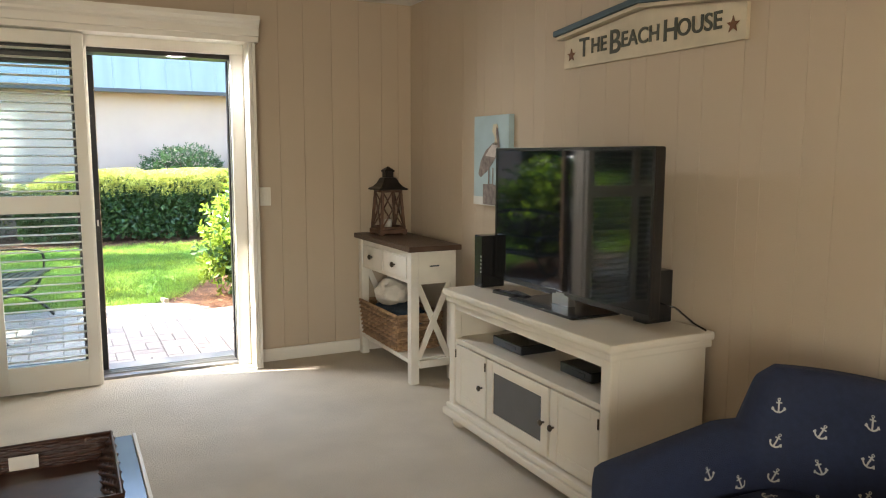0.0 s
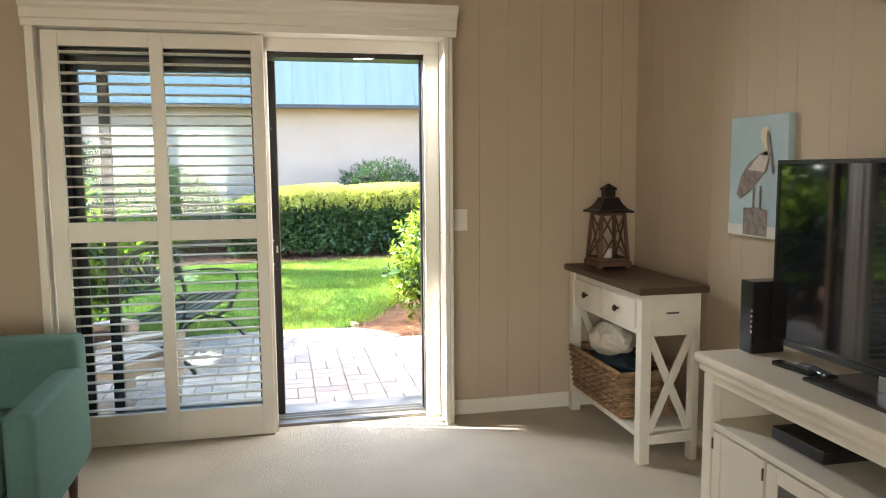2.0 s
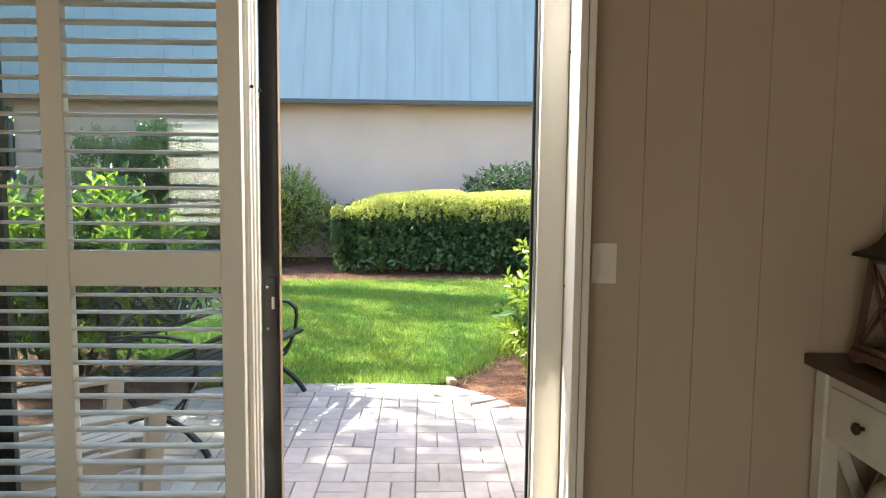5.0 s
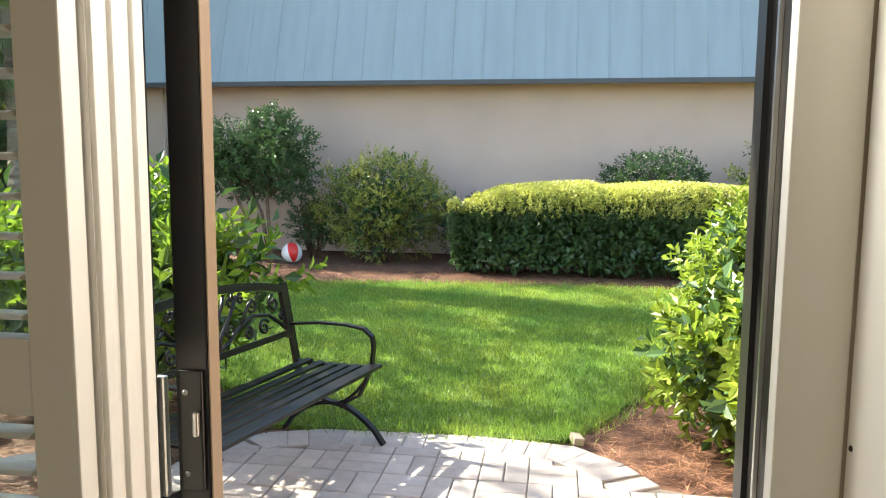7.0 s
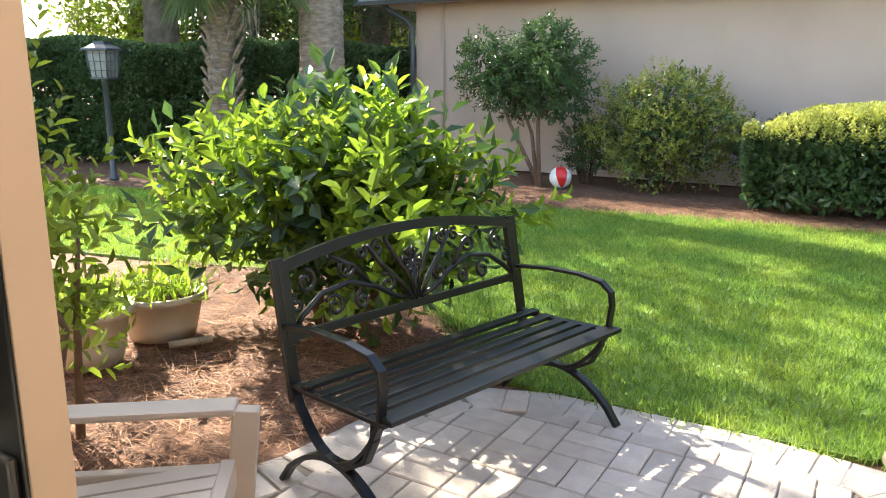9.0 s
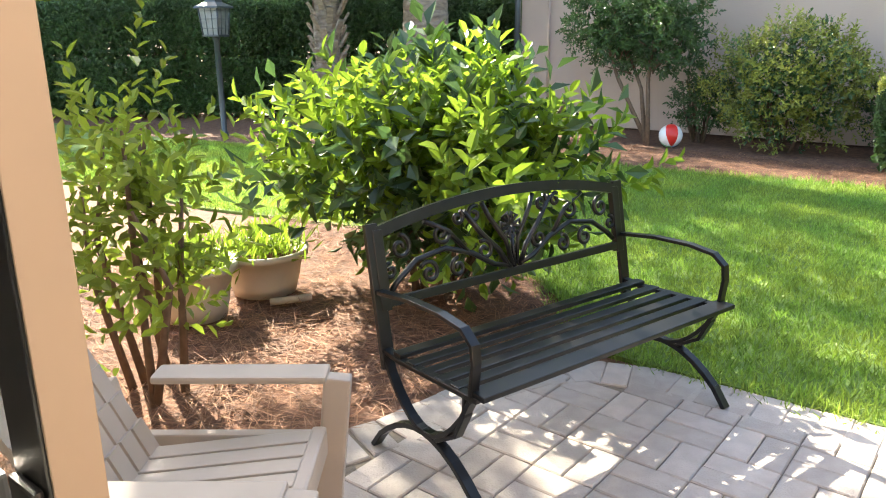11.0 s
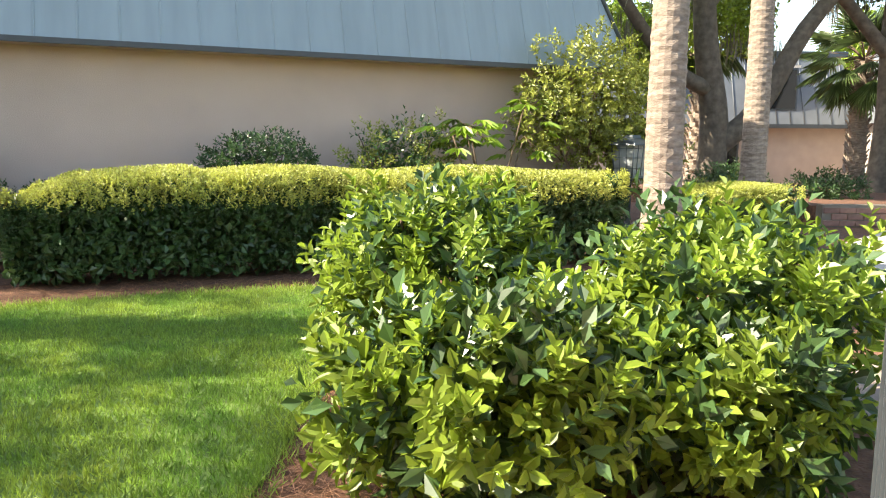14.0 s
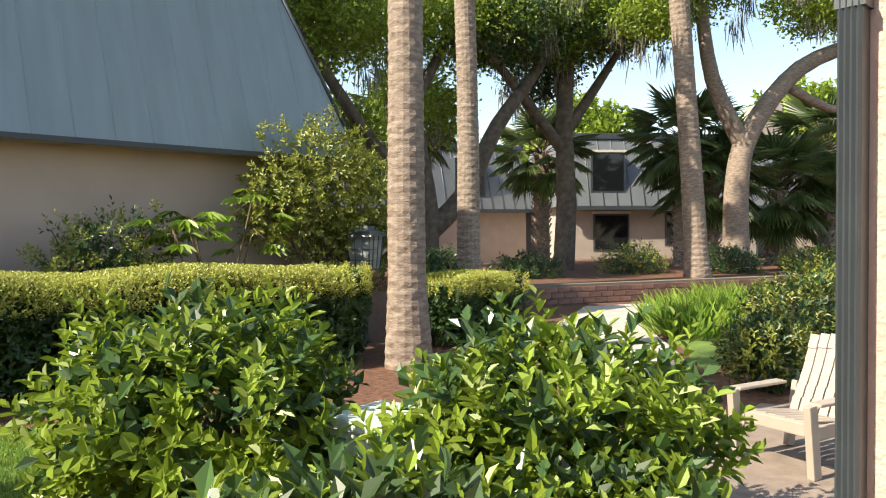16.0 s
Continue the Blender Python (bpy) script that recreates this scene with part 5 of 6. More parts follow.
def hedge(name, outline, z0, z1, k, label, seed, size=0.035, top_mat=None, wave=0.09, low=0.30):
    """A clipped hedge along a plan outline of half-width points (x, y, half depth)."""
    t = thing(name, outline[0][0], outline[0][1], GZ, label, "hedge")
    o = Vector((outline[0][0], outline[0][1], 0))
    rg = np.random.default_rng(seed)
    seg = [(Vector(a[:2]), Vector(b[:2]), a[2], b[2]) for a, b in zip(outline, outline[1:])]
    lens = np.array([(b - a).length for a, b, _, _ in seg])
    P, U = [], []
    for (a, b, wa, wb), L in zip(seg, lens):
        m = int(k * L / lens.sum())
        f = rg.random(m)
        th = np.pi * (rg.random(m) * 1.30 - 0.15)
        ct, stt = np.cos(th), np.sin(th)
        sq = 0.45
        cx, cz = np.sign(ct) * np.abs(ct) ** sq, np.sign(stt) * np.abs(stt) ** sq
        d = (b - a).normalized()
        s = Vector((d.y, -d.x))
        w = wa + (wb - wa) * f
        along = f * L
        bulge = 1 + wave * (np.sin(along * 3.1 + seed) + 0.7 * np.sin(along * 7.3 + th * 3)) - 0.10 * rg.random(m) ** 2
        mid, half = (z0 + z1) / 2, (z1 - z0) / 2
        x = a.x + d.x * along + s.x * cx * w * bulge - o.x
        y = a.y + d.y * along + s.y * cx * w * bulge - o.y
        z = np.where(stt > 0, mid + cz * half * (1 + wave * 0.7 * np.sin(along * 2.3 + seed * 2)), mid + stt * half * 2.1)
        P.append(np.stack([x, y, z], 1))
        U.append(np.stack([s.x * cx, s.y * cx, stt + 0.25], 1))
    for (cx_, cy_, w_), sg in ((outline[0], -1), (outline[-1], 1)):
        m = k // 14
        a, b = (Vector(outline[0][:2]), Vector(outline[1][:2])) if sg < 0 else (Vector(outline[-2][:2]), Vector(outline[-1][:2]))
        d = (b - a).normalized() * sg
        s = Vector((d.y, -d.x))
        q = rg.uniform(-1, 1, m)
        e = np.sqrt(1 - q * q) * w_ * 0.7
        z = z0 + (z1 - z0) * rg.random(m) ** 0.7
        e = e * (1 - 0.3 * np.clip((z - z0) / (z1 - z0) - 0.7, 0, 1))
        P.append(np.stack([cx_ - o.x + s.x * q * w_ + d.x * e, cy_ - o.y + s.y * q * w_ + d.y * e, z], 1))
        U.append(np.stack([d.x + s.x * q, d.y + s.y * q, np.full(m, 0.5)], 1))
    P, U = np.concatenate(P), unit(np.concatenate(U))
    # thinner low down, so the dark inner leaves show there as shade
    keep = rg.random(len(P)) < np.where(P[:, 2] > 0.52 * z1, 1.0, low)
    P[:, :2] -= U[:, :2] * np.clip(0.5 - P[:, 2:3] / z1, 0, 1) * 0.3
    P, U = P[keep], U[keep]
    far = np.clip(np.hypot(P[:, 0], P[:, 1]) / 0.9, 0, 1)
    P[:, 2] *= 0.70 + 0.30 * far * (2 - far)
    # sunlit top and shaded sides are put into the leaf colours by height
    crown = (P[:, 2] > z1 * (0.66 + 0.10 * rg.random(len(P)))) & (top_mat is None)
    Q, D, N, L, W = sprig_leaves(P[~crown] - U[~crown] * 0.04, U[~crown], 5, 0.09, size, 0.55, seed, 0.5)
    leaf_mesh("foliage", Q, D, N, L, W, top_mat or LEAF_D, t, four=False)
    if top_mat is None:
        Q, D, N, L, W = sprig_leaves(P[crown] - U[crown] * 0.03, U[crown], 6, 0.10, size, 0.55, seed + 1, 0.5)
        leaf_mesh("new_growth", Q, D, N, L, W, SUNLEAF, t, four=False)
    bm = bmesh.new()
    rg2 = random.Random(seed)
    for (a, b, wa, wb), L in zip(seg, lens):
        d = (b - a).normalized()
        s = Vector((d.y, -d.x))
        for i in range(int(L * 5)):
            p = a.lerp(b, rg2.random()) + s * rg2.uniform(-0.5, 0.5) * wa
            p = Vector((p.x - o.x, p.y - o.y, -0.03))
            tube(bm, [p, p + Vector((rg2.uniform(-.1, .1), rg2.uniform(-.1, .1), (z1 - z0) * 0.5)), p + Vector((rg2.uniform(-.25, .25), rg2.uniform(-.25, .25), (z1 - z0) * 0.9))], [0.016, 0.012, 0.005], 5)
    part("woody_base", bm, TWIG, t)
    # inner leaves in dark green, the shade within put into their colour
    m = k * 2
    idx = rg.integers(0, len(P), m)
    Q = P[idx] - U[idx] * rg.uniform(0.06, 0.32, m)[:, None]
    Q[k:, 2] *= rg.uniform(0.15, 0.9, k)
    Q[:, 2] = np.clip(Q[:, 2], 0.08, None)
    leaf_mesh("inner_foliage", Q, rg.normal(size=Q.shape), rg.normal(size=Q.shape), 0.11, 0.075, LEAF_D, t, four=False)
    return t


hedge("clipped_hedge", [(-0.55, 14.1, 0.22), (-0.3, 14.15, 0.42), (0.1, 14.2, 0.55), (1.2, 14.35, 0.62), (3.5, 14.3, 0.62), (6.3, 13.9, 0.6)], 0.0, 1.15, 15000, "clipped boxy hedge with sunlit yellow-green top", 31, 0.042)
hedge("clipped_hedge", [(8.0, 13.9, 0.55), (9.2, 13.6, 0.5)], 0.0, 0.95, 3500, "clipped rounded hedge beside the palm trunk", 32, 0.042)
shrub("variegated_shrub", -1.85, 15.0, "loose shrub with dark and pale green leaves", 1.02, 0.6, 1.62, 1500, 6, 0.06, 0.5, LEAF_H, 33, stem=0.13, lump=0.16, base=0.05)
shrub("dark_shrub", -3.0, 15.3, "low dark green shrub against the wall", 0.5, 0.4, 0.95, 260, 6, 0.05, 0.5, LEAF_D, 34, stem=0.1)
shrub("dark_shrub", -0.5, 15.3, "low dark green shrub behind the hedge", 0.75, 0.35, 1.0, 300, 6, 0.05, 0.5, LEAF_D, 35, stem=0.1)
shrub("round_shrub", 2.15, 15.25, "rounded dark green shrub behind the hedge", 0.80, 0.45, 1.68, 420, 6, 0.06, 0.5, LEAF_D, 36, stem=0.1, lump=0.08, base=0.7)
shrub("loose_shrub", 4.1, 15.3, "loose green shrub behind the hedge", 0.85, 0.45, 1.85, 420, 6, 0.065, 0.45, LEAF_H, 37, stem=0.14, lump=0.2, base=0.6)


def small_tree(name, x, y, label, blobs, trunk, seed, k, material, size=0.07):
    t = thing(name, x, y, GZ, label, "tree")
    rg = random.Random(seed)
    bm = bmesh.new()
    for s in range(trunk):
        a = rg.uniform(0, 6.28)
        c = Vector(blobs[s % len(blobs)][:3])
        b0 = Vector((0.06 * math.cos(a), 0.06 * math.sin(a), -0.03))
        tube(bm, [b0, b0.lerp(c, 0.5) + Vector((rg.uniform(-.1, .1), rg.uniform(-.1, .1), 0.05)), c], [0.035, 0.026, 0.014], 7)
        for j in range(6):
            q = b0.lerp(c, rg.uniform(0.55, 0.95))
            tube(bm, [q, q + Vector((rg.uniform(-.4, .4), rg.uniform(-.35, .35), rg.uniform(0.1, .4)))], [0.012, 0.005], 5)
    part("trunk", bm, TWIG, t)
    P, D, N, L, W = [], [], [], [], []
    for i, (bx, by, bz, r) in enumerate(blobs):
        p, u = shell_points(int(k * r * r), r, r * 0.85, r * 0.9, 0, -1, 0.18, seed + i, 0.5)
        o = sprig_leaves(p + np.array([bx, by, bz]), u, 6, 0.13, size, 0.5, seed + i, 0.4)
        for a, b in zip((P, D, N, L, W), o):
            a.append(b)
    leaf_mesh("crown", np.concatenate(P), np.concatenate(D), np.concatenate(N), np.concatenate(L), np.concatenate(W), material, t)
    return t


small_tree("camellia_tree", -3.45, 14.6, "small camellia tree with dark glossy leaves and bare stems", [(-1.0, 0.3, 1.62, 0.50), (-0.15, 0.3, 1.62, 0.58), (-0.6, 0.3, 1.35, 0.48), (-0.15, 0.3, 1.95, 0.34), (0.1, 0.3, 1.3, 0.4)], 3, 41, 1500, LEAF_D, 0.075)
small_tree("tall_shrub_tree", 7.15, 15.2, "tall many-stemmed evergreen shrub with a rounded crown", [(0, 0, 2.35, 0.95), (0.7, -0.1, 2.05, 0.75), (-0.75, 0, 1.9, 0.6), (0.35, 0, 1.4, 0.65), (1.1, 0, 1.4, 0.5)], 7, 42, 900, LEAF_H, 0.085)


def fatsia(x, y, h, seed):
    t = thing("fatsia_plant", x, y, GZ, "tall plant with big lobed leaves, some sunlit white", "plant")
    rg = random.Random(seed)
    bm = bmesh.new()
    P, D, N, L = [], [], [], []
    for s in range(5):
        top = Vector((rg.uniform(-0.7, 0.7), rg.uniform(-0.2, 0.2), h * rg.uniform(0.75, 1)))
        tube(bm, [(0, 0, -0.03), top * 0.5 + Vector((rg.uniform(-.1, .1), 0, 0.05)), top], [0.02, 0.016, 0.01], 6)
        for j in range(7):
            a = rg.uniform(0, 6.28)
            c = top + Vector((0.3 * math.cos(a), 0.3 * math.sin(a), rg.uniform(-0.3, 0.15)))
            tube(bm, [top, c], [0.005, 0.004], 4)
            for q in range(8):
                b = a + (q - 3.5) * 0.42
                P.append(c)
                D.append((math.cos(b), math.sin(b), -0.25))
                N.append((rg.uniform(-.3, .3), -0.4, 1))
                L.append(0.29 * (1.1 - abs(q - 3.5) * 0.12))
    part("woody_base", bm, TWIG, t)
    L = np.array(L)
    leaf_mesh("foliage", np.array(P), np.array(D), np.array(N), L, L * 0.26, LEAF_Y, t)


fatsia(5.3, 15.05, 2.2, 51)
# ---- trees and distance ----
def palm_trunk(name, x, y, r0, r1, h, lean, label, seed, boots=False):
    t = thing(name, x, y, GZ, label, "palm tree")
    rg = random.Random(seed)
    bm = bmesh.new()
    n, seg = int(h / 0.07), 18
    rings = []
    for i in range(n + 1):
        f = i / n
        cx = lean[0] * f + 0.05 * math.sin(f * 5 + seed)
        cy = lean[1] * f
        r = (r0 + (r1 - r0) * min(1, f * 2.0)) * (1 + 0.035 * (i % 2)) * (1 + (0.25 * (1 - f * 8) if f < 0.125 else 0))
        rings.append([bm.verts.new((cx + r * (1 + rg.uniform(-.03, .03)) * math.cos(6.283 * j / seg), cy + r * (1 + rg.uniform(-.03, .03)) * math.sin(6.283 * j / seg), f * h - 0.05)) for j in range(seg)])
    for a, b in zip(rings, rings[1:]):
        for j in range(seg):
            bm.faces.new((a[j], a[(j + 1) % seg], b[(j + 1) % seg], b[j]))
    part("trunk", bm, BARK, t)
    if boots:
        bm = bmesh.new()
        for i in range(int(h * 26)):
            z = 0.25 + (h - 0.3) * i / (h * 26)
            a = i * 2.4
            f = z / h
            m = pose(lean[0] * f, lean[1] * f, z, 0, 0, math.degrees(a)) @ pose(r1 * 0.9, 0, 0, 0, 32, 0)
            add_box(bm, -0.015, 0.02, -0.045, 0.045, 0, 0.24, 0.0, m)
        part("boot_layer", bm, BARK, t)
    return t


def fan_crown(t, top, k, size, seed, material=None):
    """Fan-shaped fronds on stalks, drooping outwards."""
    rg = np.random.default_rng(seed)
    P, D, N, L = [], [], [], []
    bm = bmesh.new()
    for i in range(k):
        a, e = i * 2.4 + rg.uniform(-.2, .2), 1.25 - 2.2 * (i + 0.5) / k + rg.uniform(-.1, .1)
        d = Vector((math.cos(a) * math.cos(e), math.sin(a) * math.cos(e), math.sin(e)))
        c = Vector(top) + d * size * 0.9
        tube(bm, [top, Vector(top) + d * size * 0.5 + Vector((0, 0, 0.06)), c], [0.02, 0.014, 0.01], 4)
        side = d.cross(Vector((0, 0, 1))).normalized()
        upv = side.cross(d)
        for q in range(22):
            b = (q - 10.5) * 0.125
            w = d * math.cos(b) + side * math.sin(b)
            droop = Vector((0, 0, -0.35 - 0.25 * abs(b)))
            P.append(c)
            D.append(w + droop * 0.6)
            N.append(upv)
            L.append(size * rg.uniform(0.8, 1.05) * (1 - 0.12 * abs(b)))
    part("crown_shaft", bm, TWIG, t)
    L = np.array(L)
    leaf_mesh("frond_crown", np.array(P), np.array(D), np.array(N), L, L * 0.07, material or LEAF_P, t, fold=0.3)


p = palm_trunk("palm_tree", 6.73, 12.86, 0.235, 0.205, 8.5, (-0.10, 0.1), "tall palm with a rough pinkish grey trunk in the hedge", 61)
fan_crown(p, (-0.05, 0.1, 8.5), 26, 1.0, 61)
p = palm_trunk("palm_tree", 12.35, 17.2, 0.26, 0.22, 9.5, (-0.1, 0.1), "tall palm with a pale ringed trunk", 62)
fan_crown(p, (-0.1, 0.1, 9.5), 26, 1.0, 62)
p = palm_trunk("palm_tree", 18.75, 15.2, 0.30, 0.25, 10.0, (-0.55, 0.4), "leaning palm with a pale trunk beside the path", 63)
fan_crown(p, (-0.55, 0.4, 10.0), 26, 1.1, 63)
p = palm_trunk("palm_tree", -6.75, 13.75, 0.33, 0.30, 14.0, (0.0, 0.2), "thick grey palm trunk on the lawn edge", 64)
fan_crown(p, (0, 0.2, 14.0), 24, 1.1, 64)
p = palm_trunk("palm_tree", -7.75, 12.75, 0.17, 0.19, 3.6, (0.15, 0), "young palm with old frond stubs on its trunk", 65, True)
fan_crown(p, (0.15, 0, 3.6), 24, 1.0, 65)
# cabbage palms in the distance
for i, (px, py, ph, s) in enumerate(((21.6, 22.5, 4.3, 1.15), (24.8, 17.8, 3.4, 1.3), (24.0, 18.4, 4.6, 1.25), (27.0, 16.5, 3.0, 1.4), (17.0, 24.5, 5.2, 1.2), (29, 15.5, 4.4, 1.5))):
    p = palm_trunk("palm_tree", px, py, 0.28, 0.26, ph, (0.1, 0), "bushy cabbage palm with drooping fans", 70 + i, True)
    fan_crown(p, (0.1, 0, ph), 34, s, 70 + i)


def oak(x, y, limbs, crowns, label, seed, moss=0, leaf=0.16, density=70, bark=None):
    t = thing("oak_tree", x, y, GZ, label, "tree")
    bm = bmesh.new()
    for pts, r0, r1 in limbs:
        n = len(pts)
        P = [Vector(q) for q in pts]
        fine = []
        for i in range(n - 1):
            for j in range(4):
                f = j / 4
                a, b, c, d = P[max(i - 1, 0)], P[i], P[i + 1], P[min(i + 2, n - 1)]
                fine.append(0.5 * ((2 * b) + (c - a) * f + (2 * a - 5 * b + 4 * c - d) * f * f + (3 * b - a - 3 * c + d) * f ** 3))
        fine.append(P[-1])
        tube(bm, fine, [r0 + (r1 - r0) * i / (len(fine) - 1) for i in range(len(fine))], 9)
    part("trunk", bm, bark or OAK, t)
    rg = np.random.default_rng(seed)
    PP, DD, NN = [], [], []
    for cx, cy, cz, r in crowns:
        m = int(density * r * r)
        u = unit(rg.normal(size=(m, 3)))
        c = np.array([cx, cy, cz]) + u * (r * rg.random((m, 1)) ** 0.4) * [1, 1, 0.7]
        for j in range(26):
            PP.append(c + rg.normal(scale=0.20, size=c.shape))
            DD.append(rg.normal(size=c.shape))
            NN.append(rg.normal(size=c.shape) + [0, 0, 0.8])
    PP, DD, NN = map(np.concatenate, (PP, DD, NN))
    leaf_mesh("crown", PP, DD, NN, rg.uniform(0.6, 1.1, len(PP)) * leaf, leaf * 0.5, LEAF_A if seed % 2 else LEAF_D, t, four=False)
    if moss:
        MP, MD = [], []
        for cx, cy, cz, r in crowns:
            for j in range(moss):
                b = np.array([cx, cy, cz]) + rg.normal(scale=r * 0.5, size=3) * [1, 1, 0.5]
                k = 40
                MP.append(b + rg.normal(scale=0.16, size=(k, 3)) - [0, 0, 0.1])
                MD.append(np.tile([0, 0, -1.0], (k, 1)) + rg.normal(scale=0.12, size=(k, 3)))
        MP, MD = np.concatenate(MP), np.concatenate(MD)
        leaf_mesh("hanging_moss", MP, MD, rg.normal(size=MP.shape), rg.uniform(0.3, 0.95, len(MP)), 0.035, MOSS, t, four=False)
    return t


oak(14.5, 21.0, [([(0, 0, -0.1), (0.1, 0, 2.2), (-0.3, 0, 4.2), (-0.6, 0, 7)], 0.42, 0.25), ([(0.1, 0, 1.5), (1.2, -0.4, 2.6), (2.2, -0.8, 4.6), (3.6, -1.0, 6.2), (5, -1, 8)], 0.32, 0.12),
               ([(-0.1, 0, 3.0), (-1.6, -0.2, 3.6), (-3.4, -0.5, 5.2), (-4.6, -.5, 6.6)], 0.22, 0.09), ([(-0.4, 0, 5), (0.8, 0.3, 6.3), (1.6, 0.3, 8)], 0.2, 0.1)],
    [(-3.5, 0, 6.6, 1.9), (-1, 0.6, 7.6, 2.2), (2.2, 0, 7.6, 2.0), (4.8, -.8, 8.0, 2.0), (-2.2, 1.0, 4.2, 1.3), (1.2, 1.5, 5.2, 1.5), (-5, -0.4, 7.6, 1.6)], "large live oak with dark limbs and hanging moss", 81, 7, 0.16, 85)
oak(19.5, 20.0, [([(0, 0, -0.1), (0.2, 0, 2.5), (0.1, 0, 5.0), (0.4, 0, 8)], 0.36, 0.22), ([(0.1, 0, 4.0), (-1.2, 0.2, 5.2), (-3.0, 0.3, 6.6), (-4, .3, 7.2)], 0.2, 0.08), ([(0.1, 0, 4.6), (1.3, -0.4, 6.2), (2.6, -0.8, 8)], 0.2, 0.1)],
    [(0, 0, 8.0, 2.0), (-2.4, 0.3, 7.4, 1.6), (2.6, -0.6, 8.6, 1.9), (0.6, 1.2, 6.6, 1.2)], "live oak with grey-brown branching trunk and moss", 82, 9, 0.16, 85)
oak(22.0, 15.6, [([(0, 0, -0.1), (0.1, 0.1, 2.6), (0.5, -0.1, 4.4), (2.0, -1.0, 6.4), (4.4, -2.0, 7.4)], 0.4, 0.2), ([(0.4, 0, 4.0), (-0.4, 0.6, 6), (-0.8, 0.8, 8.5)], 0.28, 0.16), ([(1.6, -0.8, 5.8), (3.2, -1.8, 5.2), (4.6, -2.6, 6.8)], 0.16, 0.08)],
    [(-0.8, 0.8, 9.0, 1.8), (2.6, -1.4, 8.6, 1.6), (4.8, -2.3, 8.4, 1.7), (-2.4, 1.4, 7.6, 1.2)], "live oak with a pale curving trunk by the path", 83, 6, 0.16, 85, BARK)
# first two added to shade lawn and patio from west; others close the garden
oak(-12.5, 15.5, [([(0, 0, -0.1), (0.2, 0, 3), (-0.2, 0, 6), (0.2, 0, 9)], 0.4, 0.2), ([(0, 0, 4), (2, -0.4, 6), (4, -0.8, 8)], 0.2, 0.08)],
    [(0, 0, 8.0, 2.3), (3.2, -1.0, 8.0, 1.9), (3.6, -2.8, 7.6, 1.2), (3.8, -4.2, 8.0, 1.3), (2.2, -3.4, 7.4, 1.2), (4.8, -1.6, 8.0, 1.0), (-3, 0.6, 7, 2.6), (1, 2.0, 5.6, 2.0), (2.2, 2.5, 9.4, 1.7)], "tall tree added behind the boundary hedge to shade the lawn", 84, 3, 0.17, 18)
# the long limb holds added crowns, out of view, that dapple the patio
oak(-15.5, 10.0, [([(0, 0, -0.1), (0.2, 0, 3), (-0.2, 0, 6), (0.2, 0, 9)], 0.4, 0.2), ([(0, 0, 5), (2, -0.4, 6.4), (4.4, -1.4, 7.0), (7.4, -2.1, 7.0)], 0.2, 0.06)],
    [(6.8, -1.7, 7.2, 1.1), (7.8, -1.4, 7.2, 1.1), (8.0, -1.1, 7.2, 0.9), (6.4, -1.9, 7.2, 1.0), (-3, 0, 7.6, 2.4), (-2.6, 2.6, 7, 2.4), (1.2, 3.6, 6.4, 1.7), (-3, 0, 5.0, 2.0)], "tall tree added beyond the garden hedge to shade the patio", 85, 2, 0.17, 32)
oak(-10.0, 19.5, [([(0, 0, -0.1), (0.2, 0, 3), (-0.2, 0, 6), (0.2, 0, 9)], 0.4, 0.2)],
    [(0, 0, 7.0, 2.6), (2.0, 0.6, 5.0, 1.8), (-2.6, 0.6, 6, 2.4), (0, 0, 3.6, 2.0), (-3.5, 0, 3.0, 2.0)], "leafy tree behind the boundary hedge", 86, 4, 0.17, 44)
for i, (tx, ty) in enumerate(((-20.0, 13.5), (-17.0, 18.5), (-13.5, 22.5), (-22, 8.5))):
    oak(tx, ty, [([(0, 0, -0.1), (0.2, 0, 3), (0, 0, 6)], 0.3, 0.15)], [(0, 0, 6.0, 2.4), (1.5, 0.6, 3.6, 2.0), (-1.6, 0.6, 4.2, 2.2), (0, 0, 2.0, 2.0)], "leafy tree in the woods behind the garden", 141 + 2 * i, 3, 0.2, 34)
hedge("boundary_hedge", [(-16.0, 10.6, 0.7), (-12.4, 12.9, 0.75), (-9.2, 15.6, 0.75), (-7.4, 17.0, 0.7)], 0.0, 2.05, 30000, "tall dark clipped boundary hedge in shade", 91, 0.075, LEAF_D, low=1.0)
for i, (fx, fy, r, h) in enumerate(((13.5, 19.2, 1.0, 1.15), (11.0, 16.6, 0.9, 0.9), (16.0, 18.6, 1.1, 1.0), (19.6, 17.6, 1.2, 1.2), (21.5, 15.6, 1.1, 1.1), (23.8, 14.2, 1.2, 1.1), (26, 12.6, 1.2, 1.2))):
    shrub("bed_shrub", fx, fy, "low leafy shrub in the planted bed", r, r * 0.8, h, 240, 6, 0.1, 0.45, LEAF_H if i % 2 else LEAF_D, 100 + i, stem=0.16, lump=0.2, base=0.02)
for i, (fx, fy, r, h) in enumerate(((9.6, 9.4, 0.9, 0.95), (11.6, 9.9, 1.0, 1.05), (13.4, 10.3, 1.0, 1.15), (8.3, 9.2, 0.55, 0.7))):
    shrub("path_shrub", fx, fy, "loose light green shrub beside the path", r, r * 0.8, h, 300, 6, 0.075, 0.45, LEAF_H, 120 + i, stem=0.15, lump=0.2, base=0.02)


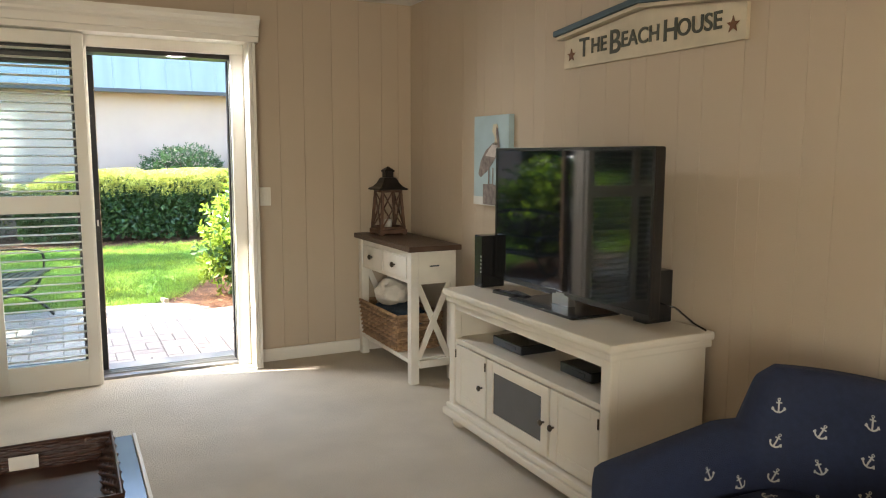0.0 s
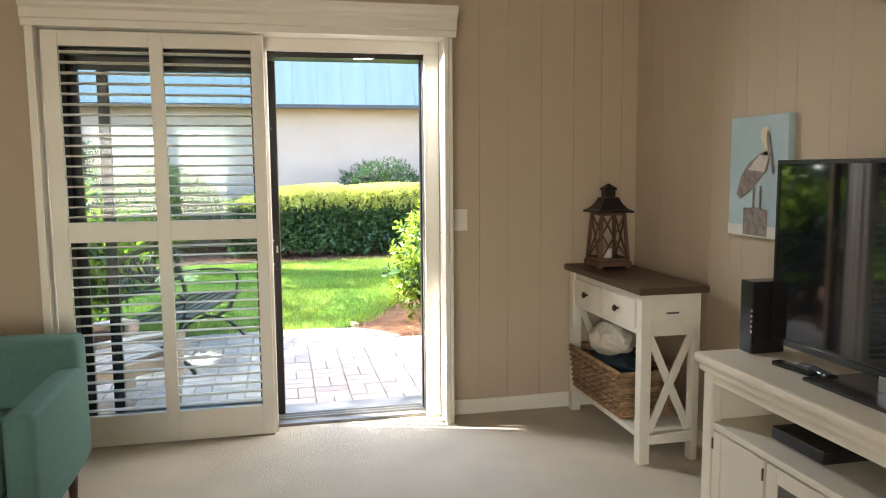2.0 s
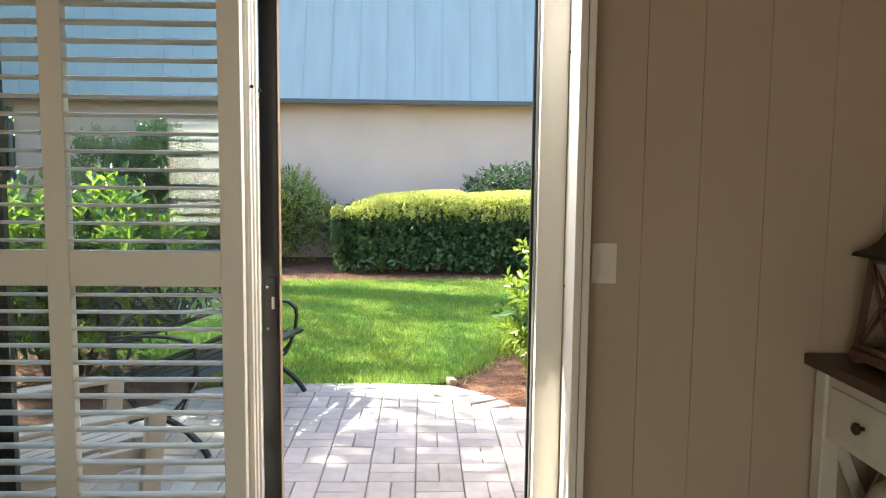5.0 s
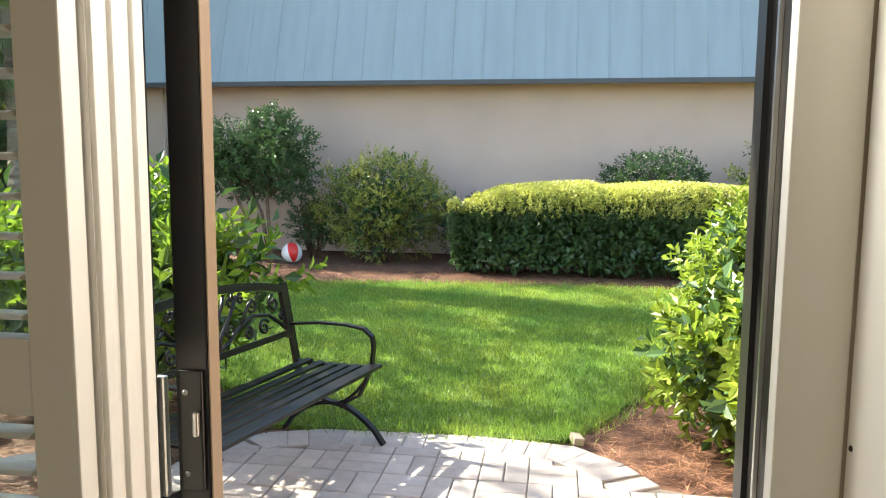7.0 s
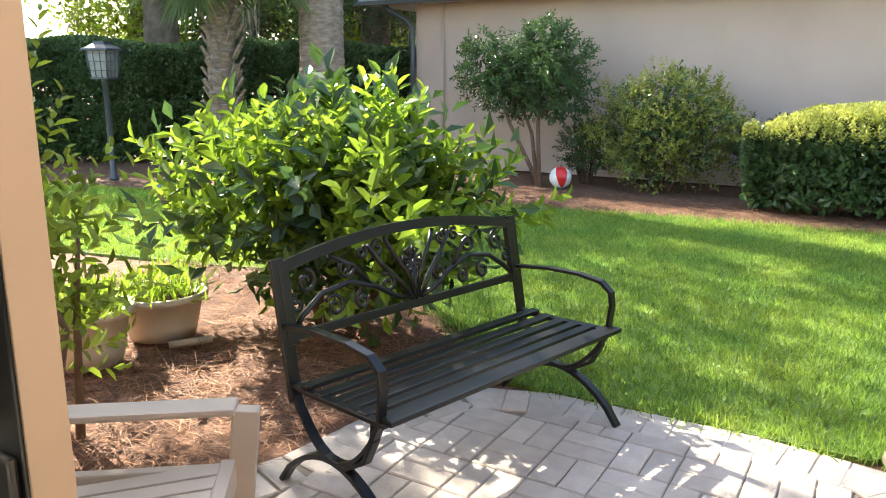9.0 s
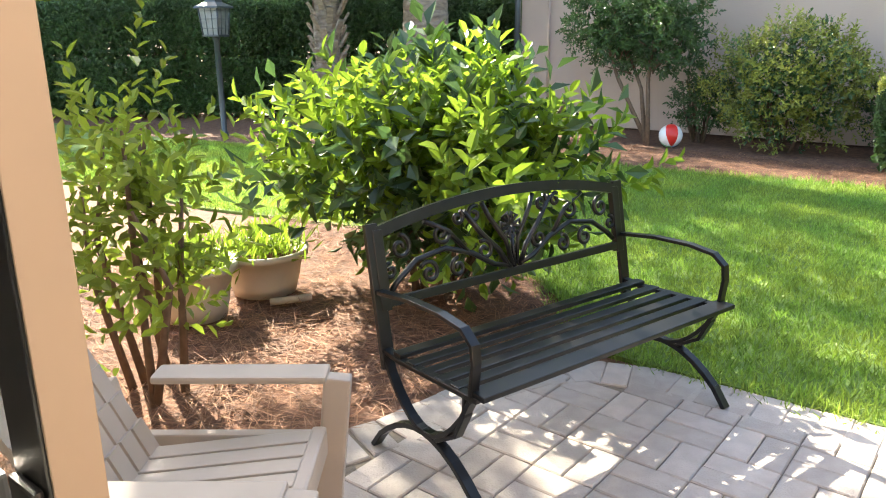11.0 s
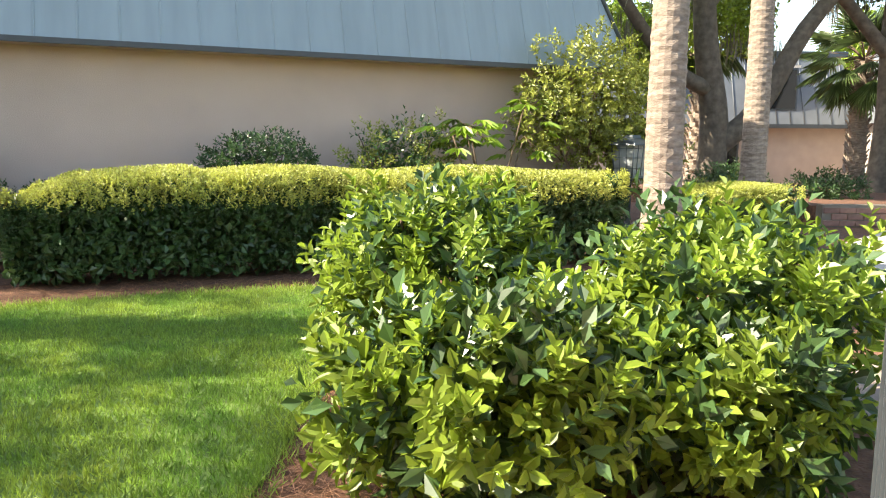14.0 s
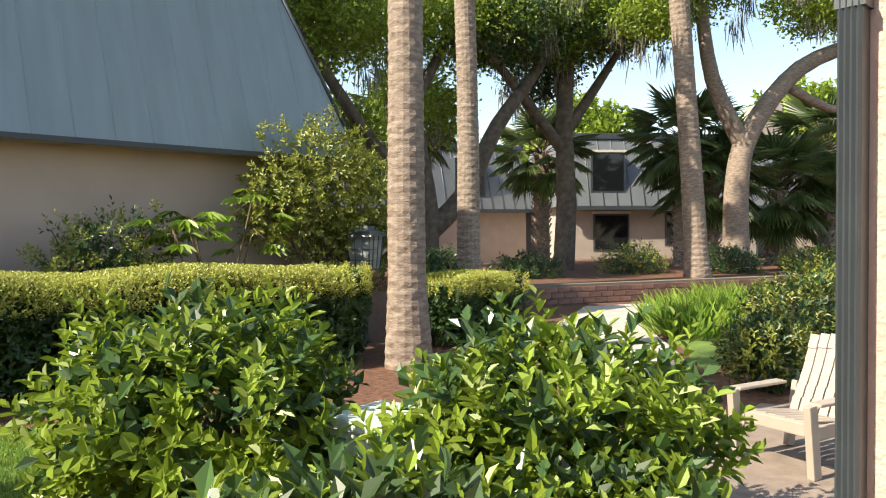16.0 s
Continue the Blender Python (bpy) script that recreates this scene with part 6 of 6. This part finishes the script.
def strap_grass(x, y, r, k, seed, label):
    rg = np.random.default_rng(seed)
    a, q = rg.uniform(0, 6.28, k), rg.random(k) ** 0.5 * r
    p = np.stack([q * np.cos(a), q * np.sin(a), np.zeros(k)], 1)
    o = np.stack([np.cos(a), np.sin(a), np.zeros(k)], 1) * 0.35 + rg.normal(scale=0.35, size=(k, 3)) * [1, 1, 0] + [0, 0, 0.9]
    t = thing("strap_grass", x, y, GZ - 0.03, label, "plant")
    leaf_mesh("foliage", p, o, -o + [0, 0, 2.0], rg.uniform(0.35, 0.75, k), 0.02, BLADE, t)


strap_grass(11.6, 11.6, 0.75, 700, 5, "clump of long arching variegated grass")
strap_grass(13.2, 12.0, 0.9, 800, 6, "clump of long arching green grass")
strap_grass(15.0, 12.4, 0.9, 700, 7, "clump of long arching green grass")
# path, brick planter
PATH = [(7.2, 10.3), (8.4, 10.0), (9.9, 11.1), (11.6, 12.5), (14.6, 13.9), (15.4, 14.6), (13.9, 15.3), (11.2, 14.0), (8.8, 11.5)]
structure("path", slab(PATH, GZ - 0.08, GZ - 0.008), CONCRETE, "pale concrete garden path", "path")
structure("path_grass", slab([(8.5, 9.95), (11.5, 10.9), (12.4, 12.2), (11.8, 12.4), (10.0, 11.0)], GZ - 0.08, GZ - 0.012), GRASS, "strip of grass along the path", "grass")
bm = bmesh.new()
pw = structure("planter_wall", box(13.0, 21.0, 16.52, 16.78, GZ - 0.05, 0.29), JOINT, "low red brick retaining wall", "wall")
pw.matrix_basis = Matrix.Translation((13.2, 16.2, 0)) @ Matrix.Rotation(radians(-22), 4, "Z") @ Matrix.Translation((-13.0, -16.5, 0))
structure("planter_bed", slab([(13.4, 16.5), (20.6, 13.7), (34, 16), (30, 24), (14, 26)], GZ - 0.05, 0.24), MULCH, "raised bed of red-brown mulch", "bed")
brick_me = bpy.data.meshes.new("brick")
bmb = box(-0.155, 0.155, -0.02, 0.02, -0.055, 0.055, 0.008)
bmb.to_mesh(brick_me)
bmb.free()
brick_me.materials.append(BRICKW)
for r in range(3):
    for i in range(25):
        o = new("brick", brick_me)
        o.parent = pw
        o.location = (13.18 + i * 0.32 + (0.16 if r % 2 else 0), 16.515, GZ + 0.05 + r * 0.128)
# neighbouring patio under the far chair
structure("neighbour_patio", slab([(4.2, 6.0), (8.0, 6.0), (7.6, 9.0), (5.0, 8.9), (4.3, 8.0)], GZ - 0.08, GZ - 0.004), mat("tan_brick_paving", (0.30, 0.235, 0.185), 0.85, vary=0.3, scale=7, bump=0.4), "tan brick paved patio", "patio")


# ---- far apartment buildings ----
FARWALL = mat("shaded_tan_stucco", (0.42, 0.36, 0.31), 0.9, vary=0.12, scale=2)
FARROOF = mat("dark_grey_mansard_metal", (0.17, 0.185, 0.195), 0.5, metal=0.2, vary=0.15, scale=2)


def apartment(x, y, rz, length, windows, label, chimney=None):
    t = thing("apartment_building", x, y, GZ, label, "building", rz)
    part("wall", box(0, length, 0, 8, 0, 2.7), FARWALL, t)
    bm = bmesh.new()
    lo = [bm.verts.new(p) for p in ((-0.4, -0.5, 2.6), (length + 0.4, -0.5, 2.6), (length + 0.4, 8.5, 2.6), (-0.4, 8.5, 2.6))]
    hi = [bm.verts.new(p) for p in ((0.2, 0.5, 5.6), (length - 0.2, 0.5, 5.6), (length - 0.2, 7.5, 5.6), (0.2, 7.5, 5.6))]
    for i in range(4):
        bm.faces.new((lo[i], lo[(i + 1) % 4], hi[(i + 1) % 4], hi[i]))
    bm.faces.new(hi)
    bm.faces.new(list(reversed(lo)))
    part("roof", bm, FARROOF, t)
    k = int(length / 0.6)
    for i in range(k):
        xs = length * (i + 0.5) / k
        bm = tube(bmesh.new(), [(xs, -0.51, 2.6), (xs, 0.49, 5.6)], 0.025, 4)
        part("roof_seam", bm, FARROOF, t)
    part("parapet", box(-0.1, length + 0.1, 0.4, 0.6, 5.55, 5.8, 0.02), GUTTER, t)
    part("eave_trim", box(-0.45, length + 0.45, -0.56, -0.46, 2.45, 2.62), GUTTER, t)
    for wx, wz, ww, wh, deep in windows:
        yy = -0.03 if wz < 2.5 else -0.32
        w = part("window", box(wx, wx + ww, yy, yy + deep, wz, wz + wh), GUTTER, t)
        part("pane", box(wx + 0.08, wx + ww - 0.08, yy - 0.012, yy - 0.004, wz + 0.08, wz + wh - 0.08), DARKGLASS, w)
        part("window_frame", box(wx - 0.06, wx + ww + 0.06, yy - 0.03, yy, wz + wh, wz + wh + 0.1), CREAM, w)
    if chimney:
        part("chimney", box(chimney, chimney + 1.0, 0.3, 1.8, 5.0, 7.2, 0.02), FARWALL, t)
    return t


apartment(26.8, 25.2, -38, 11.5, [(1.2, 0.7, 1.6, 1.6, 0.3), (4.4, 0.9, 1.8, 1.5, 0.3), (8.6, 0.2, 1.8, 2.1, 0.3), (1.0, 3.2, 1.5, 1.7, 0.6), (6.2, 3.2, 1.6, 1.7, 0.6)], "two-storey tan building with grey metal mansard roof", 9.0)
apartment(35.0, 16.5, -62, 14.0, [(1.5, 0.2, 1.8, 2.1, 0.3), (5.5, 0.7, 1.8, 1.6, 0.3), (9.5, 0.2, 1.8, 2.1, 0.3), (2.0, 3.2, 1.6, 1.8, 0.6), (6.0, 3.2, 1.6, 1.8, 0.6)], "two-storey tan building with dark mansard roof behind palms")
apartment(18.0, 33.5, -20, 12.0, [(1.5, 0.2, 1.8, 2.1, 0.3), (5.5, 0.2, 1.8, 2.1, 0.3), (3.0, 3.2, 1.6, 1.8, 0.6), (8.0, 3.2, 1.6, 1.8, 0.6)], "two-storey pale building with roof terrace rail")
# far woods
for i, (wx, wy, r) in enumerate(((46, 22, 6), (54, 8, 7), (40, 34, 6), (8, 50, 8), (-20, 34, 8), (-32, 16, 8), (-34, 2, 8), (28, 46, 7), (60, -4, 7))):
    oak(wx, wy, [([(0, 0, -0.1), (0.2, 0, 3), (0, 0, 7)], 0.5, 0.25)], [(0, 0, 7.5, r * 0.62), (r * 0.4, 0, 6.0, r * 0.45), (-r * 0.4, 0.5, 6.4, r * 0.5), (0, 0.5, 4.0, r * 0.5)], "distant leafy tree beyond the buildings", 131 + 2 * i, 0, 0.5, 12)
# ---- patio pavers ----
PATIO = [(-1.45, YO + 0.03), (2.85, YO + 0.03), (2.85, 6.9), (2.4, 7.0), (1.9, 7.25), (1.25, 7.43), (1.1, 7.68), (0.85, 7.88), (0.4, 7.94), (-0.5, 7.91), (-0.82, 7.8), (-1.0, 7.58), (-1.1, 7.33), (-1.18, 6.8), (-1.4, 6.2)]
pat = structure("patio", slab(PATIO, GZ - 0.1, GZ - 0.012), JOINT, "tan and grey concrete paver patio in basket weave", "patio")


def paver_mesh(w, l):
    bm = box(-w / 2, w / 2, -l / 2, l / 2, -0.03, 0.0)
    top = [e for e in bm.edges if all(v.co.z > -0.01 for v in e.verts)]
    bmesh.ops.bevel(bm, geom=top, offset=0.005, segments=1, affect="EDGES")
    me = bpy.data.meshes.new("paver")
    bm.to_mesh(me)
    bm.free()
    me.materials.append(PAVER)
    return me


PW, PL = 0.112, 0.228
pm = paver_mesh(PW, PL)
rg = random.Random(21)
cell = 0.233
edge = [Vector(p) for p in PATIO]


def edge_distance(x, y):
    best = 9
    for a, b in zip(edge[5:14], edge[6:15]):
        d = b - a
        f = max(0, min(1, (Vector((x, y)) - a).dot(d) / d.length_squared))
        best = min(best, (a + d * f - Vector((x, y))).length)
    return best


laid = []
for i in range(-8, 14):
    for j in range(0, 14):
        cx, cy = 0.05 + i * cell, YO + 0.15 + j * cell
        for k in (-1, 1):
            if (i + j) % 2:
                q = (cx + k * 0.0583, cy, 0)
            else:
                q = (cx, cy + k * 0.0583, 90)
            if inside(np.array([q[0]]), np.array([q[1]]), PATIO)[0] and edge_distance(q[0], q[1]) > 0.17 and q[0] < 2.75:
                laid.append(q)
for a, b in zip(edge[5:14], edge[6:15]):
    d = b - a
    n = max(1, round(d.length / 0.117))
    s = Vector((-d.y, d.x)).normalized()
    for i in range(n):
        c = a + d * ((i + 0.5) / n) + s * 0.116
        laid.append((c.x, c.y, math.degrees(math.atan2(d.y, d.x))))
laid.sort(key=lambda q: (q[0] + 0.2) ** 2 + (q[1] - 7.0) ** 2)
rest = bmesh.new()
for i, (px, py, rz) in enumerate(laid):
    m = pose(px, py, GZ + rg.uniform(-0.0025, 0.001), rg.uniform(-.5, .5), rg.uniform(-.5, .5), rz + rg.uniform(-.8, .8))
    if i < 300:
        o = new("paver", pm)
        o.parent = pat
        o.matrix_basis = m
    else:
        add_box(rest, -PW / 2, PW / 2, -PL / 2, PL / 2, -0.03, 0, 0.0, m)
o = part("outer_pavers", rest, PAVER, pat)
o["kind"] = "stuff"
